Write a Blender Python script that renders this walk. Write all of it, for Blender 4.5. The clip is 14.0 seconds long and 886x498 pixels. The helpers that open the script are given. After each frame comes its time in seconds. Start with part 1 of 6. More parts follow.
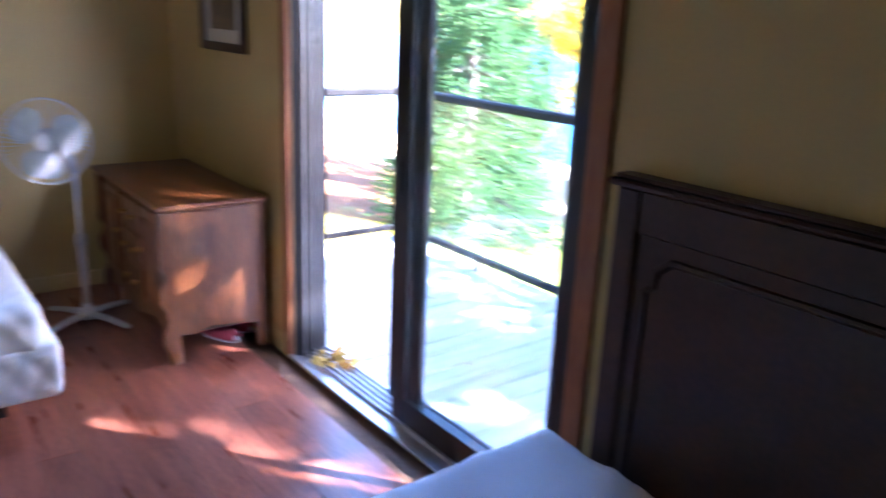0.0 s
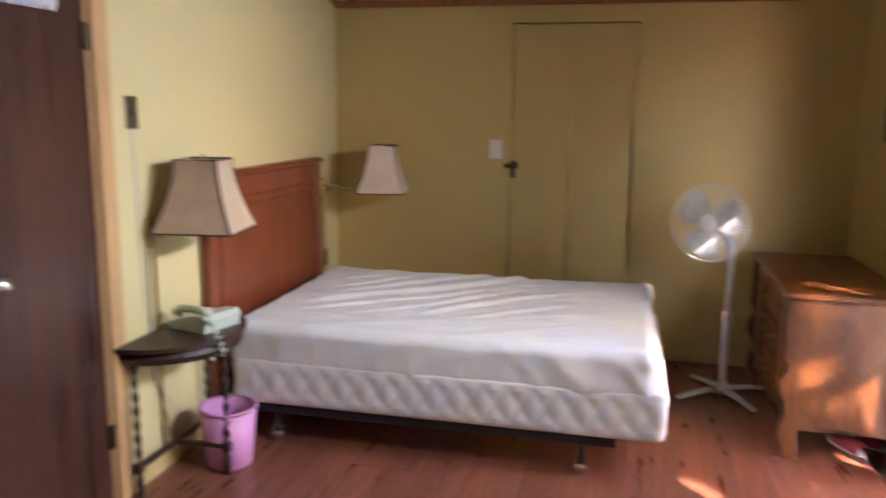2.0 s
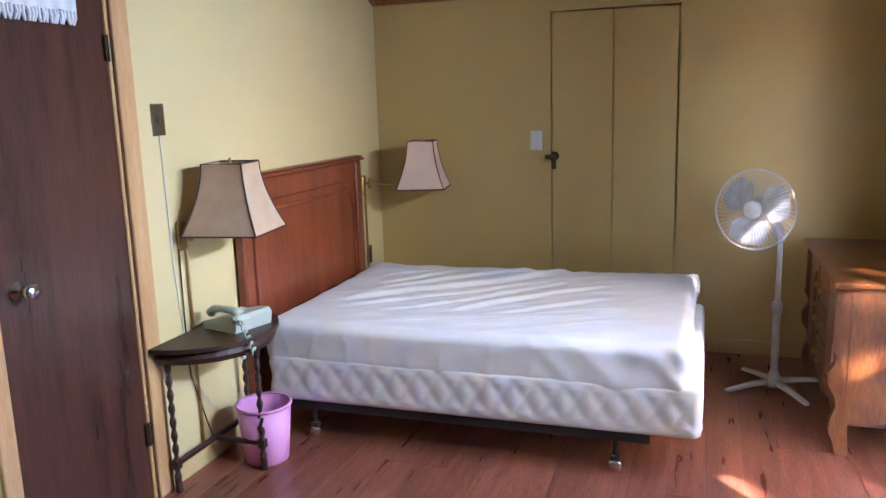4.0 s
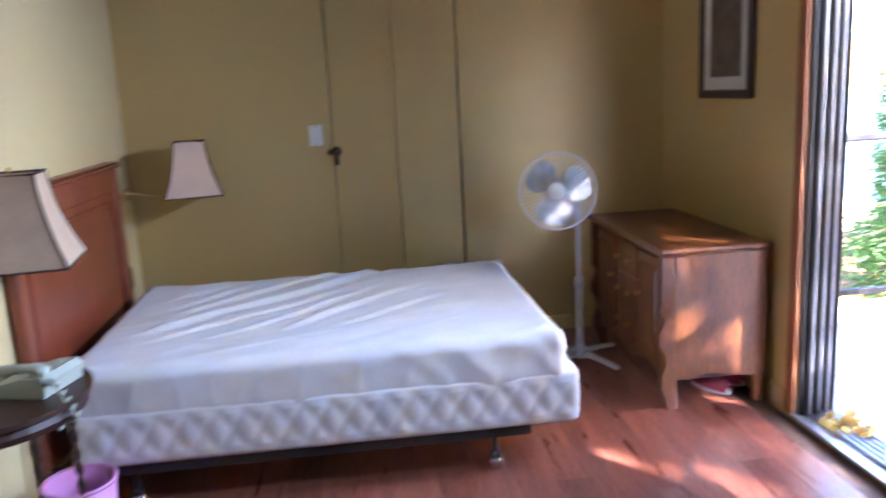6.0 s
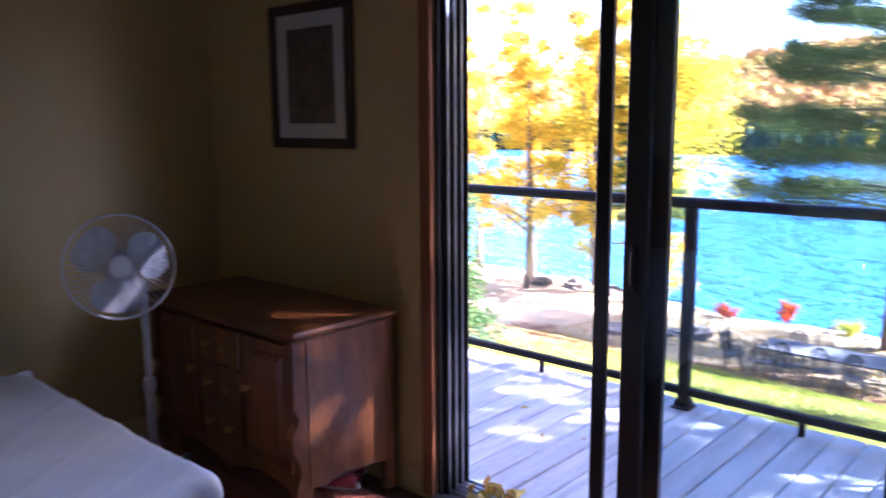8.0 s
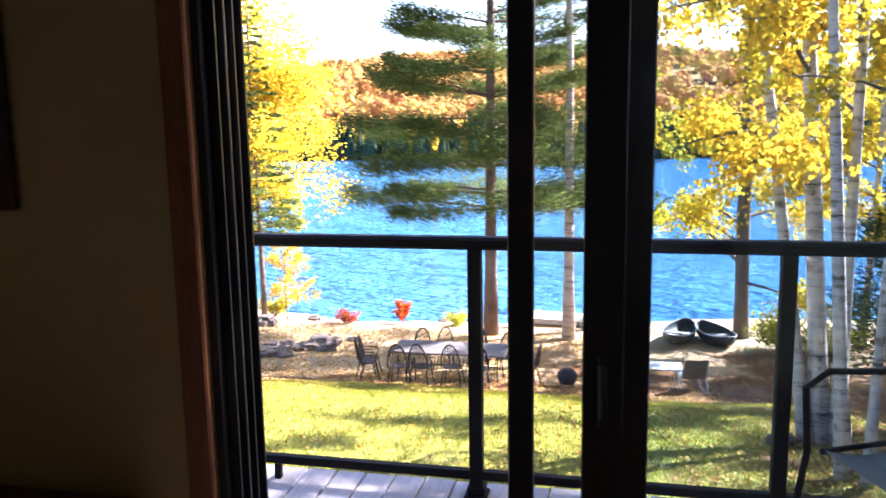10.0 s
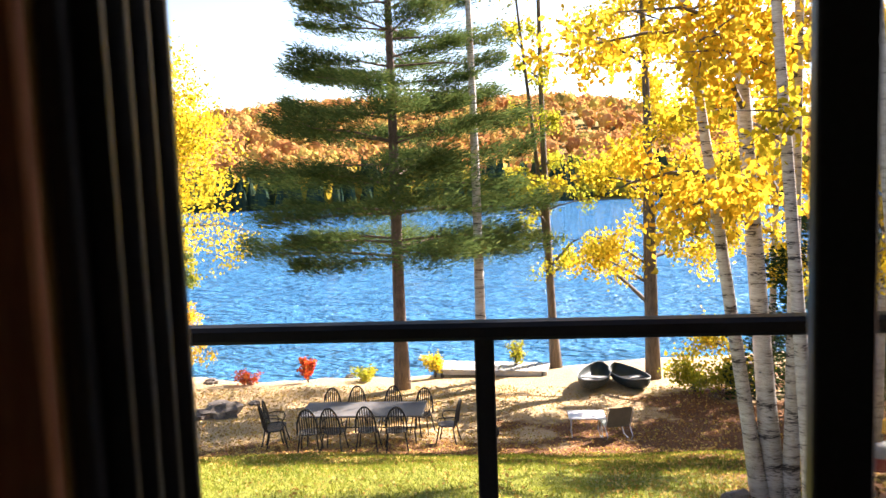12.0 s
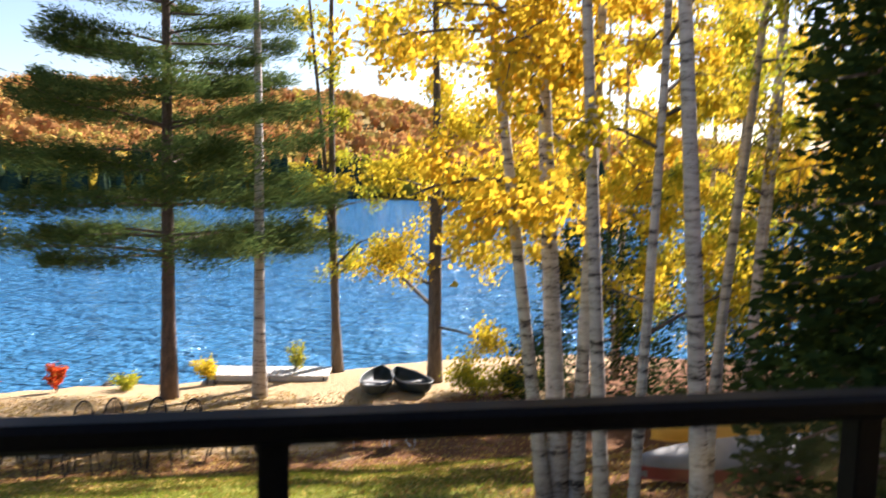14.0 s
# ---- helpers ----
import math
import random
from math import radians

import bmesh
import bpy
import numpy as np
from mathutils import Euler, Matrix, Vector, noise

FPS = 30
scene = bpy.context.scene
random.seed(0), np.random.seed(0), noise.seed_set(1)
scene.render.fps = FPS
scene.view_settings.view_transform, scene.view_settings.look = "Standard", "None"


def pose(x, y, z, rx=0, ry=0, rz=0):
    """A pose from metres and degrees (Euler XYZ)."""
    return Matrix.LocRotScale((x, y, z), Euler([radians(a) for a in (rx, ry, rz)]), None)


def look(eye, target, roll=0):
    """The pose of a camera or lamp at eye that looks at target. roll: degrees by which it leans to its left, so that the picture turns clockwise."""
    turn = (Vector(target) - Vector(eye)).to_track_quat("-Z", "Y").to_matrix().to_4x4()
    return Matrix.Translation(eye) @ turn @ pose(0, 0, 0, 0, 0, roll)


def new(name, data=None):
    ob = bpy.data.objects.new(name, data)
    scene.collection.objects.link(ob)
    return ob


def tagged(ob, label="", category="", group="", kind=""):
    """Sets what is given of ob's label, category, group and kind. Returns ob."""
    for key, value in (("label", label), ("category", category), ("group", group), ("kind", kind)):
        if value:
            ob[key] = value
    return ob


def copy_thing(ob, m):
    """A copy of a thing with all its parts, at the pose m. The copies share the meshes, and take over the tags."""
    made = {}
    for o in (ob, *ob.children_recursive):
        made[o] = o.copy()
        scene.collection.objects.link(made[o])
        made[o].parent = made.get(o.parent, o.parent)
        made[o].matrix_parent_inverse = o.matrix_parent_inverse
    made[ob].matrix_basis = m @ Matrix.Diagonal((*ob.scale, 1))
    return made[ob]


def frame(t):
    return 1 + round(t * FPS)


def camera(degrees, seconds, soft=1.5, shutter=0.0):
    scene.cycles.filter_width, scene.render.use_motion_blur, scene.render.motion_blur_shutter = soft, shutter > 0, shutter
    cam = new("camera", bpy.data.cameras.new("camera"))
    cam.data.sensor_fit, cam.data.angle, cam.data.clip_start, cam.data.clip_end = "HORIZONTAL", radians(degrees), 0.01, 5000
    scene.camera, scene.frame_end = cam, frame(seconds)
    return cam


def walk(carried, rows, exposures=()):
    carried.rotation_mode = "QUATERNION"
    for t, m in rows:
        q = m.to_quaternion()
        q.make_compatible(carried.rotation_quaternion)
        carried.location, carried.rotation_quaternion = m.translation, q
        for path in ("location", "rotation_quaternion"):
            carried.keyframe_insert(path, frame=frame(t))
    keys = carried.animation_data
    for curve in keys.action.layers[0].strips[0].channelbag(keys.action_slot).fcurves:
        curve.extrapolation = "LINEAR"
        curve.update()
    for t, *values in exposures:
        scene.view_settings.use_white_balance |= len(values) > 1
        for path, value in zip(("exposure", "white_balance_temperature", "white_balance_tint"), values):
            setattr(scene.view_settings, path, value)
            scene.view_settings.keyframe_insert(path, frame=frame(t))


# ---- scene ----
import itertools

cam = camera(59.1, 14.0, shutter=0.5)
PATH = [
    (0, (-1.561, -4.656, 1.597), (-0.388, -3.14, 1.024), 2.5),
    (0.5, (-1.396, -4.728, 1.524), (-0.745, -2.898, 1.048), 1.6),
    (1, (-1.258, -4.74, 1.433), (-1.069, -2.789, 1.039), 0.4),
    (1.5, (-1.27, -4.748, 1.475), (-1.401, -2.79, 1.089), 0.7),
    (2, (-1.271, -4.852, 1.516), (-1.714, -2.934, 1.164), 0.7),
    (2.2, (-1.206, -4.886, 1.55), (-1.773, -2.998, 1.21), 0.4),
    (4.3, (-1.073, -4.755, 1.524), (-1.702, -2.898, 1.131), -1.9),
    (4.5, (-1.159, -4.745, 1.558), (-1.73, -2.879, 1.122), -2.1),
    (5, (-1.488, -4.725, 1.545), (-1.883, -2.826, 1.054), -3.2),
    (5.5, (-1.727, -4.673, 1.514), (-1.893, -2.74, 1.028), -3.8),
    (6, (-1.878, -4.552, 1.494), (-1.659, -2.605, 1.095), -3.0),
    (6.5, (-1.995, -4.313, 1.501), (-1.395, -2.433, 1.176), -1.9),
    (7, (-2.143, -4.081, 1.477), (-1.201, -2.336, 1.218), -0.9),
    (7.5, (-2.094, -3.848, 1.516), (-0.925, -2.251, 1.226), -0.9),
    (8, (-2.174, -3.505, 1.486), (-0.707, -2.185, 1.166), -0.4),
    (8.5, (-2.061, -3.165, 1.553), (-0.389, -2.14, 1.162), 0.1),
    (9, (-1.884, -2.858, 1.554), (-0.076, -2.075, 1.212), 0.3),
    (11.3, (-0.909, -1.901, 1.535), (1.057, -1.705, 1.225), -1.8),
    (11.5, (-0.834, -1.867, 1.54), (1.138, -1.681, 1.267), -1.8),
    (12, (-0.572, -1.857, 1.535), (1.411, -1.691, 1.333), -2.1),
    (12.5, (-0.249, -1.831, 1.497), (1.723, -1.752, 1.173), -2.3),
    (13, (-0.088, -1.753, 1.494), (1.858, -1.819, 1.038), -1.9),
    (13.5, (0.143, -1.754, 1.475), (2.1, -1.979, 1.128), -2.1),
    (14, (0.269, -1.807, 1.542), (2.22, -2.192, 1.33), 1.4),
]
EXPOSURES = [(0.0, 6.0, 5200, 31), (0.5, 6.1, 5500, 31), (1.5, 6.25, 6700, 32), (2.2, 6.3, 7300, 29), (4.3, 6.5, 5900, 27), (5.5, 6.45, 5500, 28), (6.5, 6.3, 5400, 33),
             (7.0, 5.5, 4950, 40), (7.5, 4.8, 4800, 46), (8.0, 4.4, 5200, 42), (8.6, 4.2, 5300, 40), (9.2, 4.0, 5350, 38), (11.3, 2.75, 6500, 22), (12.0, 2.65, 6500, 21), (12.5, 2.35, 6400, 22), (13.0, 2.05, 6600, 25), (13.5, 1.95, 6900, 25), (14.0, 1.9, 6100, 19)]
walk(cam, [(t, look(eye, target, roll)) for t, eye, target, roll in PATH], EXPOSURES)

# ---- world and sun ----
SUN_AZ = math.atan2(0.63, -0.775)      # towards the sun: from +y, clockwise to +x
SUN_EL = radians(35)
world = bpy.data.worlds.new("world")
scene.world = world
world.use_nodes = True
wn = world.node_tree.nodes
sky = wn.new("ShaderNodeTexSky")
sky.sky_type, sky.sun_disc = "NISHITA", False
sky.sun_elevation, sky.sun_rotation = SUN_EL, SUN_AZ
sky.air_density, sky.dust_density, sky.ozone_density = 1.0, 0.6, 1.2
wn["Background"].inputs["Strength"].default_value = 0.055
world.node_tree.links.new(sky.outputs["Color"], wn["Background"].inputs["Color"])
sun_data = bpy.data.lights.new("sun", "SUN")
sun_data.energy, sun_data.angle, sun_data.color = 5.0, radians(0.6), (1.0, 0.93, 0.82)
sun = new("sun", sun_data)
to_sun = Vector((math.sin(SUN_AZ) * math.cos(SUN_EL), math.cos(SUN_AZ) * math.cos(SUN_EL), math.sin(SUN_EL)))
sun.matrix_world = look(to_sun * 60, (0, 0, 0))

# skylight entering at the head of the patio door
area = bpy.data.lights.new("door_skylight", "AREA")
area.shape, area.size, area.size_y, area.energy, area.color, area.spread = "RECTANGLE", 1.6, 0.10, 0.58, (0.66, 0.83, 1.0), radians(88)
door_sky = new("door_skylight", area)
door_sky.matrix_world = look((0.06, -2.4, 1.955), (-3.0, -2.1, 0.9))


# ---- mesh builder ----
class G:
    """Vertices and faces of one mesh."""

    def __init__(self):
        self.v, self.f = [], []

    def add(self, verts, faces):
        n = len(self.v)
        self.v += [tuple(p) for p in verts]
        self.f += [tuple(i + n for i in face) for face in faces]
        return self

    def box(self, x0, x1, y0, y1, z0, z1, c=0.004):
        """A box with chamfered edges."""
        lo, hi = (min(x0, x1), min(y0, y1), min(z0, z1)), (max(x0, x1), max(y0, y1), max(z0, z1))
        c = min([c] + [0.45 * (hi[i] - lo[i]) for i in range(3)])
        if c <= 0:
            p = [(x, y, z) for x in (lo[0], hi[0]) for y in (lo[1], hi[1]) for z in (lo[2], hi[2])]
            return self.add(p, [(0, 1, 3, 2), (4, 6, 7, 5), (0, 4, 5, 1), (2, 3, 7, 6), (0, 2, 6, 4), (1, 5, 7, 3)])
        vs, ids = [], {}
        for sx in (0, 1):
            for sy in (0, 1):
                for sz in (0, 1):
                    s = (sx, sy, sz)
                    for a in range(3):
                        p = []
                        for i in range(3):
                            e = (lo, hi)[s[i]][i]
                            p.append(e if i == a else e + (c if s[i] == 0 else -c))
                        ids[s, a] = len(vs)
                        vs.append(p)
        fs = []
        for a in range(3):
            b, d = (a + 1) % 3, (a + 2) % 3
            for s in (0, 1):
                q = []
                for u, w in ((0, 0), (1, 0), (1, 1), (0, 1)):
                    k = [0, 0, 0]
                    k[a], k[b], k[d] = s, u, w
                    q.append(ids[tuple(k), a])
                fs.append(q if s else q[::-1])
            for u in (0, 1):
                for w in (0, 1):
                    k0, k1 = [0, 0, 0], [0, 0, 0]
                    k0[b], k0[d], k1[b], k1[d], k1[a] = u, w, u, w, 1
                    q = [ids[tuple(k0), b], ids[tuple(k1), b], ids[tuple(k1), d], ids[tuple(k0), d]]
                    fs.append(q if u == w else q[::-1])
        for s in itertools.product((0, 1), repeat=3):
            q = [ids[s, 0], ids[s, 1], ids[s, 2]]
            fs.append(q if sum(s) % 2 else q[::-1])
        return self.add(vs, fs)

    def tube(self, pts, radii, n=8, caps=True, flat=1.0):
        """A tube along points, with a radius for each."""
        pts = [Vector(p) for p in pts]
        if not isinstance(radii, (list, tuple)):
            radii = [radii] * len(pts)
        vs, fs = [], []
        side = None
        for i, p in enumerate(pts):
            d = (pts[min(i + 1, len(pts) - 1)] - pts[max(i - 1, 0)]).normalized()
            if side is None:
                side = d.cross(Vector((0, 0, 1)) if abs(d.z) < 0.9 else Vector((1, 0, 0))).normalized()
            else:
                side = (side - d * side.dot(d)).normalized()
            up = d.cross(side)
            for k in range(n):
                a = 2 * math.pi * k / n
                vs.append(p + (side * math.cos(a) + up * math.sin(a) * flat) * radii[i])
        for i in range(len(pts) - 1):
            for k in range(n):
                fs.append((i * n + k, i * n + (k + 1) % n, (i + 1) * n + (k + 1) % n, (i + 1) * n + k))
        if caps:
            fs.append(tuple(range(n))[::-1])
            fs.append(tuple((len(pts) - 1) * n + k for k in range(n)))
        return self.add(vs, fs)

    def lathe(self, profile, n=20, at=(0, 0, 0), axis="z", caps=True):
        """A turned shape from (radius, height) pairs."""
        vs, fs = [], []
        for r, h in profile:
            for k in range(n):
                a = 2 * math.pi * k / n
                x, y = r * math.cos(a), r * math.sin(a)
                p = {"z": (x, y, h), "x": (h, x, y), "y": (y, h, x)}[axis]
                vs.append((p[0] + at[0], p[1] + at[1], p[2] + at[2]))
        m = len(profile)
        for i in range(m - 1):
            for k in range(n):
                fs.append((i * n + k, i * n + (k + 1) % n, (i + 1) * n + (k + 1) % n, (i + 1) * n + k))
        if caps:
            fs.append(tuple(range(n))[::-1])
            fs.append(tuple((m - 1) * n + k for k in range(n)))
        return self.add(vs, fs)

    def extrude(self, outline, axis, a0, a1):
        """A prism of a flat outline (u, v), along an axis: x has (y, z), y has (x, z), z has (x, y)."""
        n = len(outline)
        put = {"x": lambda u, v, a: (a, u, v), "y": lambda u, v, a: (u, a, v), "z": lambda u, v, a: (u, v, a)}[axis]
        vs = [put(u, v, a0) for u, v in outline] + [put(u, v, a1) for u, v in outline]
        fs = [tuple(range(n)), tuple(range(n, 2 * n))[::-1]]
        fs += [(i, n + i, n + (i + 1) % n, (i + 1) % n) for i in range(n)]
        return self.add(vs, fs)

    def grid(self, fn, nu, nv):
        """A sheet from fn(u, v), u and v from 0 to 1."""
        vs = [fn(i / nu, j / nv) for j in range(nv + 1) for i in range(nu + 1)]
        fs = [(j * (nu + 1) + i, j * (nu + 1) + i + 1, (j + 1) * (nu + 1) + i + 1, (j + 1) * (nu + 1) + i)
              for j in range(nv) for i in range(nu)]
        return self.add(vs, fs)

    def moved(self, m):
        self.v = [tuple(m @ Vector(p)) for p in self.v]
        return self

    def mesh(self, name, material, smooth=False):
        me = bpy.data.meshes.new(name)
        me.from_pydata(self.v, [], self.f)
        bm = bmesh.new()
        bm.from_mesh(me)
        if len(self.v) < 6000:
            bmesh.ops.remove_doubles(bm, verts=bm.verts, dist=1e-5)
        bmesh.ops.recalc_face_normals(bm, faces=bm.faces)
        bm.to_mesh(me)
        bm.free()
        if smooth:
            me.polygons.foreach_set("use_smooth", [True] * len(me.polygons))
        me.materials.append(material)
        return me


def part(name, g, material, parent, label="", smooth=False):
    """One mesh object under a thing or a part."""
    ob = new(name, g.mesh(name, material, smooth) if isinstance(g, G) else g)
    ob.parent = parent
    if label:
        ob["label"] = label
    return ob


def thing(name, label, category, at=(0, 0, 0), rz=0, group="", kind=""):
    """An Empty at the base of a thing."""
    ob = new(name)
    ob.empty_display_size = 0.1
    ob.matrix_world = pose(*at, 0, 0, rz)
    return tagged(ob, label, category, group, kind)


def solid(name, g, material, label="", category="", group="", kind="", at=(0, 0, 0), rz=0, smooth=False):
    """A thing of one mesh."""
    ob = new(name, g.mesh(name, material, smooth))
    ob.matrix_world = pose(*at, 0, 0, rz)
    return tagged(ob, label, category, group, kind)


# ---- materials ----
def mat(name, c1, c2, rough=0.6, scale=6.0, fine=60.0, bump=0.15, metal=0.0, stretch=(1, 1, 1), spread=0.5, vary=0.0, coat=0.0, local=False, rough2=None, c3=None, spec=0.5):
    """Two colours mixed by coarse and fine noise at real size; vary: brightness from piece to piece."""
    m = bpy.data.materials.new(name)
    m.use_nodes = True
    n, l = m.node_tree.nodes, m.node_tree.links
    b = n["Principled BSDF"]
    if local:
        src = n.new("ShaderNodeTexCoord").outputs["Object"]
    else:
        src = n.new("ShaderNodeNewGeometry").outputs["Position"]
    mp = n.new("ShaderNodeMapping")
    mp.inputs["Scale"].default_value = stretch
    l.new(src, mp.inputs["Vector"])
    vec = mp.outputs["Vector"]
    info = n.new("ShaderNodeObjectInfo")
    if vary > 0:
        off = n.new("ShaderNodeVectorMath")
        off.operation = "MULTIPLY_ADD"
        comb = n.new("ShaderNodeCombineXYZ")
        for s in "XYZ":
            l.new(info.outputs["Random"], comb.inputs[s])
        off.inputs[1].default_value = (37, 37, 37)
        l.new(comb.outputs[0], off.inputs[0])
        l.new(vec, off.inputs[2])
        vec = off.outputs[0]
    a = n.new("ShaderNodeTexNoise")
    a.inputs["Scale"].default_value, a.inputs["Detail"].default_value = scale, 5
    f = n.new("ShaderNodeTexNoise")
    f.inputs["Scale"].default_value, f.inputs["Detail"].default_value = fine, 4
    l.new(vec, a.inputs["Vector"])
    l.new(vec, f.inputs["Vector"])
    mix = n.new("ShaderNodeMath")
    mix.operation = "MULTIPLY_ADD"
    l.new(f.outputs["Fac"], mix.inputs[0])
    mix.inputs[1].default_value = 0.45
    sc = n.new("ShaderNodeMath")
    sc.operation = "MULTIPLY"
    l.new(a.outputs["Fac"], sc.inputs[0])
    sc.inputs[1].default_value = 0.55
    l.new(sc.outputs[0], mix.inputs[2])
    ramp = n.new("ShaderNodeValToRGB")
    ramp.color_ramp.elements[0].position, ramp.color_ramp.elements[1].position = 0.5 - spread / 2 * 0.6, 0.5 + spread / 2 * 0.6
    ramp.color_ramp.elements[0].color, ramp.color_ramp.elements[1].color = (*c1, 1), (*c2, 1)
    if c3:
        e = ramp.color_ramp.elements.new(0.5 + spread / 2 * 0.75)
        e.color = (*c3, 1)
    l.new(mix.outputs[0], ramp.inputs["Fac"])
    col = ramp.outputs["Color"]
    if vary > 0:
        hsv = n.new("ShaderNodeHueSaturation")
        rng = n.new("ShaderNodeMapRange")
        rng.inputs["To Min"].default_value, rng.inputs["To Max"].default_value = 1 - vary, 1 + vary
        l.new(info.outputs["Random"], rng.inputs["Value"])
        l.new(rng.outputs[0], hsv.inputs["Value"])
        l.new(col, hsv.inputs["Color"])
        col = hsv.outputs["Color"]
    l.new(col, b.inputs["Base Color"])
    rr = n.new("ShaderNodeMapRange")
    rr.inputs["To Min"].default_value, rr.inputs["To Max"].default_value = rough, rough2 if rough2 else min(1, rough + 0.15)
    l.new(a.outputs["Fac"], rr.inputs["Value"])
    l.new(rr.outputs[0], b.inputs["Roughness"])
    b.inputs["Metallic"].default_value = metal
    b.inputs["Specular IOR Level"].default_value = spec
    b.inputs["Coat Weight"].default_value = coat
    b.inputs["Coat Roughness"].default_value = 0.09
    if bump > 0:
        bp = n.new("ShaderNodeBump")
        bp.inputs["Strength"].default_value, bp.inputs["Distance"].default_value = bump, 0.01
        l.new(mix.outputs[0], bp.inputs["Height"])
        l.new(bp.outputs[0], b.inputs["Normal"])
    return m


def leaf_mat(name, colours, through_light=0.45, patch=1.0, single=0.6):
    """Thin leaves that let light through; each leaf its own colour."""
    m = bpy.data.materials.new(name)
    m.use_nodes = True
    n, l = m.node_tree.nodes, m.node_tree.links
    n.remove(n["Principled BSDF"])
    geo = n.new("ShaderNodeNewGeometry")
    noi = n.new("ShaderNodeTexNoise")
    noi.inputs["Scale"].default_value = patch
    l.new(geo.outputs["Position"], noi.inputs["Vector"])
    add = n.new("ShaderNodeMath")
    add.operation = "MULTIPLY_ADD"
    add.inputs[1].default_value = single
    l.new(geo.outputs["Random Per Island"], add.inputs[0])
    s = n.new("ShaderNodeMapRange")
    s.inputs["From Min"].default_value, s.inputs["From Max"].default_value = 0.3, 0.7
    s.inputs["To Max"].default_value = 1 - single
    l.new(noi.outputs["Fac"], s.inputs["Value"])
    l.new(s.outputs[0], add.inputs[2])
    ramp = n.new("ShaderNodeValToRGB")
    el = ramp.color_ramp.elements
    el[0].color, el[1].color = (*colours[0], 1), (*colours[-1], 1)
    for i, c in enumerate(colours[1:-1]):
        el.new((i + 1) / (len(colours) - 1)).color = (*c, 1)
    l.new(add.outputs[0], ramp.inputs["Fac"])
    d, t, mx = n.new("ShaderNodeBsdfDiffuse"), n.new("ShaderNodeBsdfTranslucent"), n.new("ShaderNodeMixShader")
    l.new(ramp.outputs["Color"], d.inputs["Color"])
    l.new(ramp.outputs["Color"], t.inputs["Color"])
    mx.inputs["Fac"].default_value = through_light
    l.new(d.outputs[0], mx.inputs[1])
    l.new(t.outputs[0], mx.inputs[2])
    l.new(mx.outputs[0], n["Material Output"].inputs["Surface"])
    return m


def glass_mat(name, tint, haze=0.0):
    m = bpy.data.materials.new(name)
    m.use_nodes = True
    n, l = m.node_tree.nodes, m.node_tree.links
    n.remove(n["Principled BSDF"])
    tr, gl, mx = n.new("ShaderNodeBsdfTransparent"), n.new("ShaderNodeBsdfGlossy"), n.new("ShaderNodeMixShader")
    tr.inputs["Color"].default_value = (*tint, 1)
    gl.inputs["Roughness"].default_value = 0.02
    mx.inputs["Fac"].default_value = 0.06
    l.new(tr.outputs[0], mx.inputs[1])
    l.new(gl.outputs[0], mx.inputs[2])
    out = mx.outputs[0]
    if haze > 0:
        df, m2, no = n.new("ShaderNodeBsdfDiffuse"), n.new("ShaderNodeMixShader"), n.new("ShaderNodeTexNoise")
        df.inputs["Color"].default_value = (0.75, 0.8, 0.85, 1)
        no.inputs["Scale"].default_value, no.inputs["Detail"].default_value = 2.5, 6
        mr = n.new("ShaderNodeMapRange")
        mr.inputs["To Min"].default_value, mr.inputs["To Max"].default_value = haze * 0.5, haze * 1.5
        l.new(no.outputs["Fac"], mr.inputs["Value"])
        l.new(mr.outputs[0], m2.inputs["Fac"])
        l.new(out, m2.inputs[1])
        l.new(df.outputs[0], m2.inputs[2])
        out = m2.outputs[0]
    l.new(out, n["Material Output"].inputs["Surface"])
    return m


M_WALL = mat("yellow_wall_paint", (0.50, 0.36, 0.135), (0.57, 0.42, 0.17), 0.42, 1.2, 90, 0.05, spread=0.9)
# paler M_WALL: daylight on the west wall put into the colour
M_WALL_LIT = mat("yellow_wall_paint_lit", (0.58, 0.475, 0.24), (0.66, 0.55, 0.30), 0.42, 1.2, 90, 0.05, spread=0.9)
M_FLOOR = mat("red_brown_floorboards", (0.14, 0.042, 0.024), (0.33, 0.115, 0.068), 0.2, 5, 40, 0.08, stretch=(5, 0.5, 1), vary=0.16, rough2=0.42)
M_CEIL = mat("white_ceiling_panel", (0.66, 0.63, 0.58), (0.76, 0.73, 0.68), 0.7, 3, 60, 0.06)
M_TRIM = mat("orange_brown_wood_trim", (0.20, 0.065, 0.022), (0.36, 0.14, 0.05), 0.4, 8, 60, 0.1, stretch=(3, 3, 0.4))
M_PINE_TRIM = mat("honey_pine_trim", (0.45, 0.24, 0.10), (0.60, 0.36, 0.17), 0.45, 8, 60, 0.08, stretch=(4, 4, 0.4))
M_BRONZE = mat("dark_bronze_aluminium", (0.010, 0.0095, 0.009), (0.022, 0.021, 0.02), 0.28, 4, 120, 0.02, spec=0.4)
M_ALU = mat("bright_worn_aluminium", (0.45, 0.46, 0.48), (0.68, 0.69, 0.72), 0.25, 8, 120, 0.03, metal=0.9)
M_SIDING = mat("brown_stained_siding", (0.10, 0.06, 0.035), (0.17, 0.105, 0.06), 0.75, 3, 50, 0.2, stretch=(1, 1, 4))
M_SOFFIT = mat("tan_plywood_soffit", (0.42, 0.28, 0.15), (0.52, 0.36, 0.21), 0.7, 3, 50, 0.1)
M_DECK = mat("weathered_grey_deck_board", (0.30, 0.29, 0.29), (0.50, 0.49, 0.48), 0.75, 4, 50, 0.2, stretch=(0.4, 5, 1), vary=0.12)
